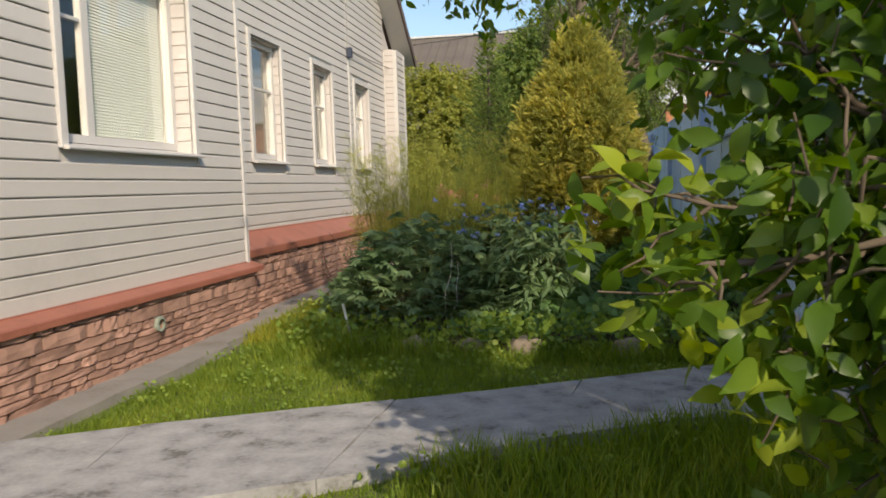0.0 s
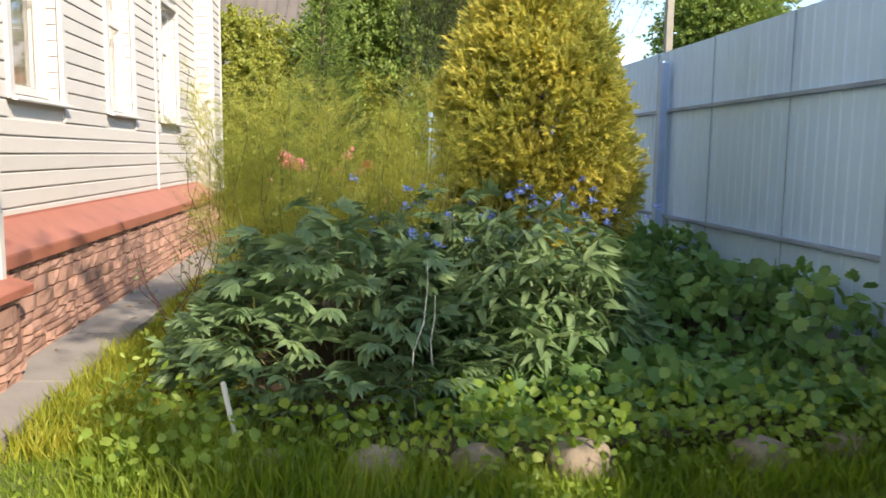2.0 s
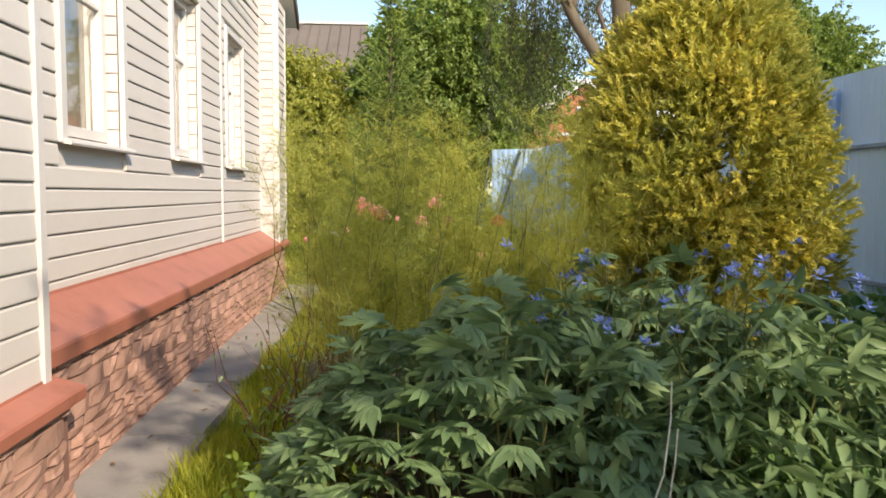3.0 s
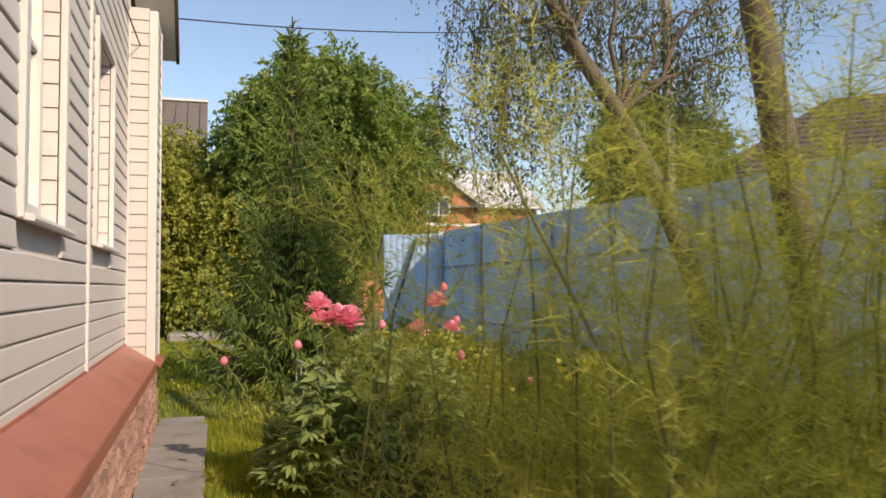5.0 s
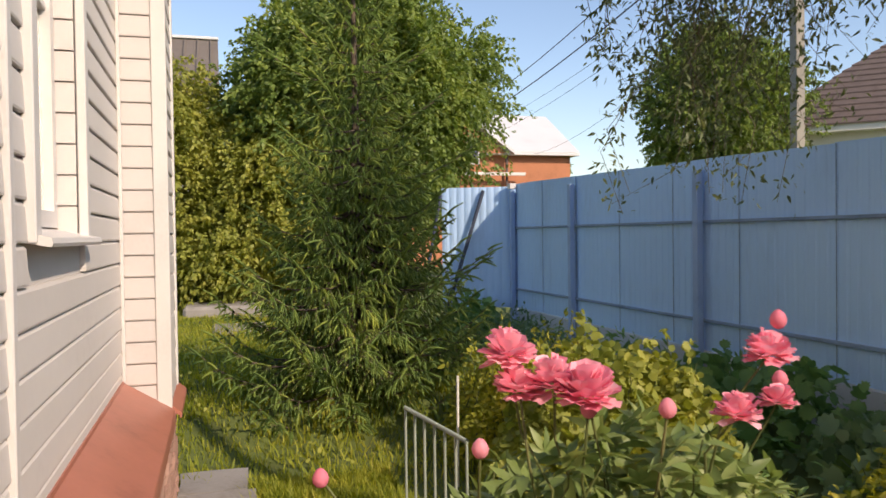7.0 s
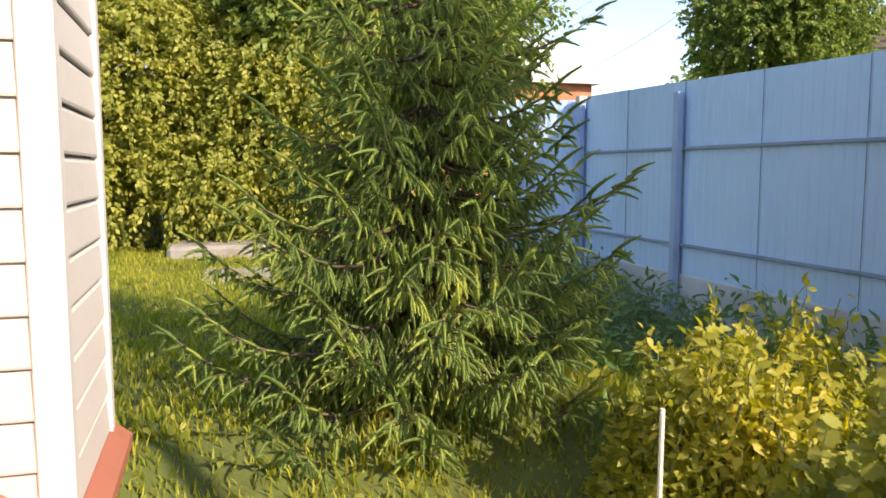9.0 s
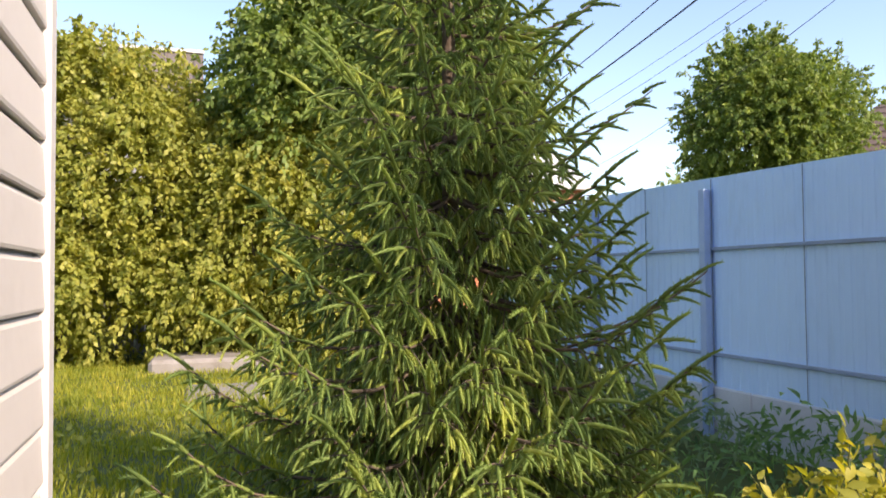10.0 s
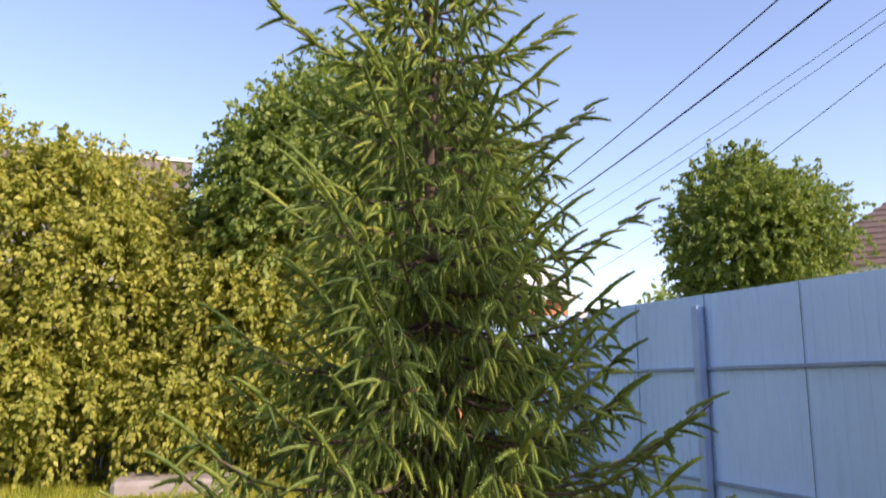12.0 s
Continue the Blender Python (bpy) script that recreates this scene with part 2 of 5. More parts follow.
def leaf_template(width=0.5, droop=0.15, fold=0.12, base=0.3):
    """A pointed leaf of length 1 along y, folded at its midrib."""
    w = width / 2
    v = np.array([[0, 0, 0], [-w * 0.85, base, fold * w * 2], [0, base + 0.05, 0], [w * 0.85, base, fold * w * 2], [-w * 0.75, 0.62, fold * w * 2 - droop * 0.4],
                  [0, 0.66, -droop * 0.45], [w * 0.75, 0.62, fold * w * 2 - droop * 0.4], [0, 1.0, -droop]])
    f = np.array([[0, 2, 1, 1], [0, 3, 2, 2], [1, 2, 5, 4], [2, 3, 6, 5], [4, 5, 7, 7], [5, 6, 7, 7]])
    tri = []
    for q in f:
        tri.append([q[0], q[1], q[2]])
        if q[2] != q[3]:
            tri.append([q[0], q[2], q[3]])
    return v, np.array(tri)


def lobed_template():
    """A broad leaf with lobes, length 1 along y."""
    pts = [(0, 0), (0.28, 0.02), (0.5, 0.2), (0.40, 0.36), (0.56, 0.58), (0.33, 0.66), (0.30, 0.86), (0.1, 0.84), (0, 1.0)]
    ring = pts + [(-x, y) for x, y in pts[-2:0:-1]]
    v = np.array([(0, 0.45, -0.03)] + [(x, y, 0.10 * abs(x) - 0.12 * y * y) for x, y in ring])
    k = len(ring)
    return v, np.array([[0, 1 + i, 1 + (i + 1) % k] for i in range(k)])


def needle_cluster(segments, per, spread, length, width, along=1.0, seed=1):
    """A shoot of length 1 along y: a thin axis with needles rooted on it, all one piece."""
    r = np.random.default_rng(seed)
    vs, fs = [], []
    for i in range(segments + 1):
        a = i * 1.9
        side = np.array([math.cos(a), 0, math.sin(a)]) * width
        y = np.array([0, along * i / segments, 0])
        vs += [y - side, y + side]
        if i:
            k = 2 * i
            fs += [[k - 2, k - 1, k + 1], [k - 2, k + 1, k]]
    for i in range(segments + 1):
        a = i * 1.9 + math.pi / 2
        for j in range(per):
            b = a + j * 2 * math.pi / per + r.uniform(-0.4, 0.4)
            d = unit(np.array([math.cos(b) * spread, 1.0, math.sin(b) * spread]))
            fs.append([2 * i, 2 * i + 1, len(vs)])
            vs.append(np.array([0, along * i / segments, 0]) + d * length * r.uniform(0.8, 1.15))
    return np.array(vs), np.array(fs)


LEAF = leaf_template(0.55)
LANCE = leaf_template(0.30, 0.3, 0.2)
LEAFLET = leaf_template(0.36, 0.22, 0.12)
ROUND = leaf_template(0.72, 0.12, 0.08, 0.25)


def oval_template():
    """A broad glossy leaf with a pointed tip, gently curled."""
    rows_ = ((0.0, 0.02, 0.0), (0.14, 0.13, 0.02), (0.34, 0.235, 0.02), (0.56, 0.225, -0.02), (0.80, 0.11, -0.09), (1.0, 0.0, -0.20))
    v = []
    for t, w, z in rows_:
        v += [(-w, t, z + w * 0.22), (0, t, z), (w, t, z + w * 0.22)]
    f = []
    for i in range(len(rows_) - 1):
        for j in range(2):
            k = i * 3 + j
            f += [(k, k + 1, k + 4), (k, k + 4, k + 3)]
    return np.array(v), np.array(f)


OVAL = oval_template()
LOBED = lobed_template()
DIAMOND = (np.array([[0, 0, 0], [-0.3, 0.45, 0.06], [0.3, 0.45, 0.06], [0, 1, -0.1]]), np.array([[0, 2, 1], [1, 2, 3]]))


def shoot_template(rings=7, sides=5, seed=3):
    """A spruce shoot of length 1 along y: a tapered, gently bowed axis with a needle on every facet."""
    r = np.random.default_rng(seed)
    axis, tips, fs = [], [], []
    for i in range(rings):
        t = i / (rings - 1)
        rad = 0.075 * (1 - 0.5 * t * t)
        for j in range(sides):
            a = (j + 0.5 * (i % 2)) * 2 * math.pi / sides
            axis.append((math.cos(a) * rad, t, math.sin(a) * rad - 0.24 * t * t))
            k, k2 = i * sides + j, i * sides + (j + 1) % sides
            if i < rings - 1:
                fs += [(k, k2, k2 + sides), (k, k2 + sides, k + sides)]
            b = a + math.pi / sides + r.uniform(-0.25, 0.25)
            reach = r.uniform(0.13, 0.165) * (1 - 0.3 * t * t)
            fs.append((k, k2, rings * sides + len(tips)))
            tips.append((math.cos(b) * reach, t + r.uniform(0.06, 0.11), math.sin(b) * reach - 0.24 * t * t))
    return np.array(axis + tips), np.array(fs)


SHOOT = shoot_template()
FEATHER = needle_cluster(7, 3, 1.6, 0.36, 0.009, 1.0, 2)
SPRAY = needle_cluster(5, 2, 0.8, 0.40, 0.085, 0.8, 4)
BLADE = (np.array([[-0.5, 0, 0], [0.5, 0, 0], [-0.35, 0.12, 0.55], [0.35, 0.12, 0.55], [0, 0.45, 1.0]]), np.array([[0, 1, 3], [0, 3, 2], [2, 3, 4]]))


def foliage(name, places, mat, parent, size=(0.05, 0.09), template=LEAF, droop=0.3, outward=None, label="", kind="stuff"):
    n = len(places)
    d = rand_dirs(n) * 0.8 + np.array([0, 0, -droop])
    if outward is not None:
        d = d + outward
    up = rand_dirs(n) * 0.8 + np.array([0.15, -0.35, 0.75])
    v, f = strew(template, places, frames(d, up), rng.uniform(*size, n))
    return tagged(soup(name, v, f, mat, parent, label), kind=kind)


def tube(paths, sides=6):
    """Tapered tubes; paths: list of (points (k, 3), radii (k,)). Returns verts, quads."""
    vs, fs, base = [], [], 0
    for pts, rad in paths:
        pts = np.asarray(pts, float)
        tan = unit(np.gradient(pts, axis=0))
        ref = np.array([0.3, 0.5, 0.81]) if abs(tan[0] @ np.array([0.3, 0.5, 0.81])) < 0.9 else np.array([1.0, 0, 0])
        x = unit(np.cross(tan, ref))
        y = np.cross(tan, x)
        a = np.arange(sides) / sides * 2 * math.pi
        ring = pts[:, None] + (np.cos(a)[None, :, None] * x[:, None] + np.sin(a)[None, :, None] * y[:, None]) * np.asarray(rad)[:, None, None]
        vs.append(ring.reshape(-1, 3))
        k = len(pts)
        i, j = np.meshgrid(np.arange(k - 1), np.arange(sides), indexing='ij')
        q = np.stack([i * sides + j, i * sides + (j + 1) % sides, (i + 1) * sides + (j + 1) % sides, (i + 1) * sides + j], -1).reshape(-1, 4)
        fs.append(q + base)
        base += k * sides
    return np.concatenate(vs), np.concatenate(fs)


def bend(a, b, sag=0.0, wobble=0.03, k=7):
    a, b = np.asarray(a, float), np.asarray(b, float)
    t = np.linspace(0, 1, k)[:, None]
    p = a + (b - a) * t + rng.normal(size=(k, 3)) * wobble * np.linalg.norm(b - a) * (t * (1 - t) * 4)
    p[:, 2] -= sag * (t[:, 0] * (1 - t[:, 0])) * 4
    return p


def limbs(start, ends, r0, r1=0.006, wobble=0.04):
    return [(bend(start, e, 0, wobble), np.linspace(r0, r1, 7)) for e in ends]


def blob_points(centre, radius, n, shell=0.55, lumps=7):
    """Points in an uneven crown: clumps on a squashed ball, denser to the outside."""
    c, r = np.asarray(centre, float), np.asarray(radius, float)
    hub = rand_dirs(lumps * 6)
    size = rng.uniform(0.12, 0.34, len(hub))
    reach = rng.uniform(shell, 1.0, len(hub))
    pick = rng.integers(0, len(hub), n)
    p = hub[pick] * reach[pick, None] + rand_dirs(n) * (size[pick] * rng.uniform(0.2, 1.0, n) ** 0.5)[:, None]
    return c + p * r


def spray_points(centre, radius, sprays, per, length, droop=0.5, lumps=18, rise=0.35):
    """Leaves along arching sprays that spring from the lumps of an uneven crown: places and directions."""
    c, r = np.asarray(centre, float), np.asarray(radius, float)
    hub = rand_dirs(lumps)
    hub[:, 2] = np.abs(hub[:, 2]) * rng.choice((1, 1, -0.8), lumps)
    size, reach = rng.uniform(0.24, 0.44, lumps), rng.uniform(0.45, 0.72, lumps)
    pick = rng.integers(0, lumps, sprays)
    d = unit(rand_dirs(sprays) + hub[pick] * 0.55)
    start = c + r * (hub[pick] * reach[pick, None] + d * (size[pick] * rng.uniform(0.35, 1.0, sprays))[:, None])
    go = unit(d + rng.normal(size=(sprays, 3)) * 0.35 + (0, 0, rise))
    long = rng.uniform(0.5, 1.0, sprays) * length
    t = rng.uniform(0, 1, (sprays, per, 1))
    p = start[:, None] + go[:, None] * long[:, None, None] * t
    p[..., 2] -= droop * long[:, None] * t[..., 0] ** 2
    along = np.repeat(go[:, None], per, 1) - np.array([0, 0, 1.0]) * 2 * droop * t
    p += rng.normal(size=p.shape) * 0.035 * length
    return p.reshape(-1, 3), along.reshape(-1, 3)


def tree(name, base, top, crown_c, crown_r, leaves, mat, size, label, trunk_r=0.12, bark=BARK, template=LEAF, lumps=7, shell=0.5, category="tree", boughs=14, droop=0.3, spray=0.0, arch=0.5, rise=0.35):
    t = thing(name, base[0], base[1], base[2], label, category)
    stem = bend(base, top, 0, 0.015, 9)
    paths = [(stem, np.linspace(trunk_r, trunk_r * 0.25, 9))]
    v, f = tube(paths, 9)
    soup("trunk", v, f, bark, t, smooth=True)
    ends = blob_points(crown_c, np.asarray(crown_r) * 0.85, boughs)
    bs = []
    for e in ends:
        s = stem[rng.integers(3, 8)]
        bs += limbs(s, [e], trunk_r * 0.35)
    v, f = tube(bs, 5)
    tagged(soup("limb_mass", v, f, bark, t, smooth=True), kind="stuff")
    if spray:
        p, along = spray_points(crown_c, crown_r, leaves // 26, 26, spray, arch, lumps, rise)
        if category == "hedge":
            q, low = spray_points((crown_c[0], crown_c[1] - 0.2, 1.15), (crown_r[0] * 1.05, crown_r[1], 1.15), leaves // 70, 26, spray * 0.8, arch, lumps, 0.2)
            p, along = np.concatenate([p, q]), np.concatenate([along, low])
        inner = blob_points(crown_c, np.asarray(crown_r) * 0.78, leaves // 5, 0.2, 9)
        p, along = np.concatenate([p, inner]), np.concatenate([along, inner - np.asarray(crown_c)])
        foliage("crown", p, mat, t, size, template, droop, along * 0.6)
    else:
        foliage("crown", blob_points(crown_c, crown_r, leaves, shell, lumps), mat, t, size, template, droop)
    return t


# ---- ground ----
def ground_height(x, y):
    """A lawn with small swells, a step higher behind the house."""
    u = np.clip((y - 17.25) / 0.75, 0, 1)
    e = np.clip((3.4 - x) / 1.2, 0, 1)
    return 0.2 * u * u * (3 - 2 * u) * e * e * (3 - 2 * e) + 0.02 * np.sin(x * 1.7 + y * 0.6) + 0.015 * np.sin(y * 2.3 - x * 0.8)


gx = np.unique(np.concatenate([np.linspace(-400, -6, 12), np.linspace(-6, 12, 61), np.linspace(12, 400, 12)]))
gy = np.unique(np.concatenate([np.linspace(-400, -4, 12), np.linspace(-4, 34, 128), np.linspace(34, 500, 12)]))
X, Y = np.meshgrid(gx, gy, indexing='ij')
near = np.clip(1 - np.maximum(np.abs(X - 3) - 8, 0) / 4, 0, 1) * np.clip(1 - np.maximum(np.abs(Y - 14) - 18, 0) / 4, 0, 1)
Z = (ground_height(X, Y) - 0.03) * near
gi, gj = np.meshgrid(np.arange(len(gx) - 1), np.arange(len(gy) - 1), indexing='ij')
idx = lambda i, j: i * len(gy) + j
quads = np.stack([idx(gi, gj), idx(gi + 1, gj), idx(gi + 1, gj + 1), idx(gi, gj + 1)], -1).reshape(-1, 4)
tagged(soup("ground", np.stack([X, Y, Z], -1).reshape(-1, 3), quads, TURF, smooth=True), "turf lawn under cut and rough grass", "ground", kind="structure")


def slab(name, outline, z0, z1, mat, parent=None, label=""):
    return prism(name, outline, 'z', z0, z1, mat, parent, label)


def ragged(points, step=0.18, rough=0.025):
    """A closed outline with worn edges."""
    out = []
    for (a, b), (c, d) in zip(points, points[1:] + points[:1]):
        k = max(1, int(math.hypot(c - a, d - b) / step))
        for i in range(k):
            t = i / k
            out.append((a + (c - a) * t + rng.normal() * rough, b + (d - b) * t + rng.normal() * rough))
    return out


# concrete path from the house to the gate, with its cracked slabs
path = thing("concrete_path", 2.6, 6.2, 0, "worn grey concrete path crossing the lawn to the gate", "path", kind="structure")
far_edge = [(0.55, 5.85), (1.12, 6.16), (2.30, 6.70), (3.30, 7.18), (4.00, 7.55), (4.62, 7.92)]
near_edge = [(0.55, 4.65), (1.35, 5.02), (2.25, 5.53), (3.10, 6.10), (3.95, 6.55), (4.70, 6.75)]
for i in range(5):
    quad = [near_edge[i], near_edge[i + 1], far_edge[i + 1], far_edge[i]]
    cx, cy = sum(p[0] for p in quad) / 4, sum(p[1] for p in quad) / 4
    quad = [(cx + (a - cx) * 0.9985, cy + (b - cy) * 0.9985) for a, b in quad]
    slab("path_slab", ragged(quad, 0.16, 0.005), -0.06, 0.035 + 0.004 * (i % 2), CONCRETE, path)
slab("path_slab", ragged([(4.66, 6.2), (6.6, 5.6), (6.7, 7.6), (4.72, 7.9)], 0.25, 0.012), -0.06, 0.037, CONCRETE, path)

walkway = thing("house_walkway", 0.45, 11, 0, "narrow concrete walkway of slabs along the house plinth", "path", kind="structure")
edges = [2.0, 3.3, 4.6, 5.9, 7.1, 8.2, 9.35, 10.4, 11.5, 12.6, 13.6, 14.55, 15.5, 16.5, 16.95]
for a, b in zip(edges, edges[1:]):
    x0 = 0.335 if b < 9.4 else 0.215
    x1 = 0.62 + 0.02 * math.sin(a * 3)
    slab("path_slab", ragged([(x0, a + 0.006), (x1, a + 0.006), (x1 + 0.01, b - 0.006), (x0, b - 0.006)], 0.2, 0.006), -0.06, 0.028 + 0.006 * math.sin(a * 5), PATHSTONE, walkway)

# ---- the house ----
COURSE = 0.108
FX, WX = 0.25, 0.0            # facade planes: the front part and the set-back part
FRONT_END, HOUSE_END = 9.487, 16.6
PIL_Y, PIL_X = 15.97, 0.22    # the corner pilaster
W_FRONT = [(6.96, 8.55, 1.50, 2.95)]
W_BACK = [(10.32, 11.13, 1.51, 2.80), (12.22, 12.97, 1.51, 2.78), (14.08, 14.84, 1.51, 2.77)]


def roof_z(y):
    return 3.60 + 0.72 * (16.95 - y)


def wall_body(name, x0, x1, y0, y1, z0, z1, holes, label):
    """A wall with openings cut through it, built of piers and panels."""
    bm = bmesh.new()
    ys = y0
    for a, b, c, d in sorted(holes):
        add_box(bm, x0, x1, ys, a, z0, z1)
        add_box(bm, x0, x1, a, b, z0, c)
        add_box(bm, x0, x1, a, b, d, z1)
        ys = b
    add_box(bm, x0, x1, ys, y1, z0, z1)
    return tagged(part(name, bm, SIDING), label, "wall", kind="structure")


front = wall_body("wall_front", -0.12, FX - 0.022, -6.0, FRONT_END - 0.02, 0.45, 5.2, W_FRONT, "pale vinyl siding wall of the nearer house part")
back = wall_body("wall_back", -0.36, WX - 0.022, FRONT_END - 0.02, HOUSE_END - 0.02, 0.45, 3.55, W_BACK, "pale vinyl siding wall with three narrow windows")


def board(y0, y1, x, z, parent):
    """One siding board: lapped, thicker at its lower edge, with a shadow groove."""
    h = COURSE
    out = [(x - 0.021, z + 0.002), (x - 0.001, z + 0.002), (x + 0.001, z + 0.008), (x - 0.004, z + h * 0.86), (x - 0.012, z + h - 0.004), (x - 0.021, z + h - 0.004)]
    return prism("siding_board", out, 'y', y0, y1, SIDING, parent)


def runs(y0, y1, z, holes, margin):
    spans, ys = [], y0
    for a, b, c, d in sorted(holes):
        if z + COURSE > c - 0.05 and z < d + margin:
            spans.append((ys, a - margin))
            ys = b + margin
    spans.append((ys, y1))
    return [(a, b) for a, b in spans if b - a > 0.03]


z = 0.538
while z < 4.5:
    top = min(FRONT_END - 0.06, 16.6)
    for a, b in runs(3.0, top, z, W_FRONT, 0.07):
        board(a, b, FX, z, front)
    z += COURSE
z = 0.734
STRIP_Y = 13.82
while z < 4.9:
    end = min(PIL_Y, 16.95 - (z - 3.45) / 0.72) if z > 3.45 else PIL_Y
    for a, b in runs(FRONT_END - 0.02, end, z, W_BACK, 0.065):
        for c, d in ((a, min(b, STRIP_Y - 0.02)), (max(a, STRIP_Y + 0.02), b)):
            if d - c > 0.03:
                board(c, d, WX, z, back)
    z += COURSE
prism("gable_infill", [(FRONT_END - 0.02, 3.55), (HOUSE_END - 0.02, 3.55), (FRONT_END - 0.02, roof_z(FRONT_END) - 0.1)], 'x', -0.36, WX - 0.022, SIDING, back)

# the corner pilaster: lined cheek, boards on its face, corner strips
pil = thing("corner_pilaster", 0.1, 16.3, 0.6, "white clad corner pilaster with lined cheek", "pilaster", kind="structure")
box("pilaster_core", -0.34, PIL_X - 0.022, PIL_Y + 0.02, HOUSE_END - 0.02, 0.45, 3.55, SIDING, pil)
z = 0.66
while z < 3.5:
    prism("cheek_board", [(PIL_Y + 0.022, z + 0.002), (PIL_Y + 0.002, z + 0.002), (PIL_Y, z + 0.008), (PIL_Y + 0.006, z + COURSE - 0.004), (PIL_Y + 0.022, z + COURSE - 0.004)], 'x', 0.0, PIL_X - 0.065, REVEAL, pil)
    board(PIL_Y + 0.05, HOUSE_END - 0.05, PIL_X, z, pil)
    z += COURSE
box("corner_strip", PIL_X - 0.065, PIL_X + 0.006, PIL_Y - 0.006, PIL_Y + 0.05, 0.64, 3.55, TRIM, pil, "plain white corner strip")
box("corner_strip", PIL_X - 0.05, PIL_X + 0.008, HOUSE_END - 0.05, HOUSE_END + 0.008, 0.60, 3.55, TRIM, pil)
box("corner_strip", -0.004, 0.014, PIL_Y - 0.03, PIL_Y - 0.006, 0.79, 3.52, TRIM, pil)

corner = box("corner_trim", FX - 0.26, FX + 0.012, FRONT_END - 0.055, FRONT_END + 0.006, 0.505, 4.6, TRIM)
tagged(corner, "white corner post of the nearer siding wall", "trim", kind="structure")
cond = box("joint_strip", WX - 0.01, WX + 0.012, STRIP_Y - 0.022, STRIP_Y + 0.022, 0.79, 3.1, TRIM)
tagged(cond, "white vertical joint strip on the siding", "trim", kind="structure")

# ledges of red sheet metal
ledge_b = prism("ledge_back", [(WX - 0.02, 0.80), (WX + 0.004, 0.80), (WX + 0.006, 0.785), (0.236, 0.640), (0.240, 0.628), (0.240, 0.565), (0.230, 0.565), (0.226, 0.62), (WX - 0.02, 0.76)], 'y', FRONT_END + 0.006, PIL_Y - 0.002, LEDGE)
tagged(ledge_b, "sloping brick-red sheet metal ledge over the plinth", "ledge", kind="structure")
ledge_p = prism("ledge_corner", [(PIL_X - 0.05, 0.66), (PIL_X + 0.004, 0.66), (0.268, 0.625), (0.270, 0.615), (0.270, 0.595), (0.262, 0.595), (0.260, 0.61), (PIL_X - 0.05, 0.635)], 'y', PIL_Y - 0.002, HOUSE_END + 0.03, LEDGE)
tagged(ledge_p, "short brick-red metal ledge under the corner pilaster", "ledge", kind="structure")
ledge_f = prism("ledge_front", [(FX - 0.02, 0.545), (FX + 0.004, 0.545), (FX + 0.006, 0.535), (0.365, 0.505), (0.372, 0.495), (0.372, 0.455), (0.362, 0.455), (0.358, 0.48), (FX - 0.02, 0.50)], 'y', -6, FRONT_END + 0.05, LEDGE)
tagged(ledge_f, "narrow brick-red metal ledge over the plinth", "ledge", kind="structure")


def plinth(name, x, y0, y1, z1, label, detail_from):
    """A plinth of split-face stones laid in uneven courses over dark joints."""
    p = thing(name, x - 0.1, (y0 + y1) / 2, 0, label, "plinth", kind="structure")
    box("backing", -0.36, x - 0.016, y0, y1, -0.2, z1, MORTAR, p)
    r = random.Random(int(x * 1000))
    shapes = []
    for h in (0.044, 0.064, 0.092):
        for w in (0.16, 0.26, 0.40):
            for k in range(2):
                bm = bmesh.new()
                g = 0.005
                rows_ = [[bm.verts.new((r.uniform(0.004, 0.020) if 0 < i < 4 else -0.004, -w / 2 + g + (w - 2 * g) * i / 4, g + (h - 2 * g) * j / 2 + r.uniform(-.002, .002))) for i in range(5)] for j in range(3)]
                for j in range(2):
                    for i in range(4):
                        bm.faces.new((rows_[j][i], rows_[j][i + 1], rows_[j + 1][i + 1], rows_[j + 1][i]))
                rim = rows_[0] + [rows_[1][4]] + rows_[2][::-1] + [rows_[1][0]]
                deep = [bm.verts.new((-0.02, v.co.y, v.co.z)) for v in rim]
                for i in range(len(rim)):
                    bm.faces.new((rim[i], deep[i], deep[(i + 1) % len(rim)], rim[(i + 1) % len(rim)]))
                bmesh.ops.recalc_face_normals(bm, faces=bm.faces)
                me = bpy.data.meshes.new("stone")
                bm.to_mesh(me)
                bm.free()
                me.materials.append(STONE)
                shapes.append((h, w, me))
    z_ = 0.0
    while z_ < z1 - 0.03:
        h = r.choice((0.044, 0.064, 0.064, 0.092))
        y_ = max(y0, detail_from) + r.uniform(-0.1, 0)
        while y_ < y1 - 0.08:
            fits = [s for s in shapes if s[0] == h and y_ + s[1] < y1 + 0.02]
            if not fits:
                break
            _, w, me = r.choice(fits)
            ob = new("stone", me)
            ob.location = (x, y_ + w / 2, min(z_, z1 - h + 0.01))
            ob.parent = p
            ob.matrix_parent_inverse = p.matrix_basis.inverted()
            y_ += w
        z_ += h
    return p


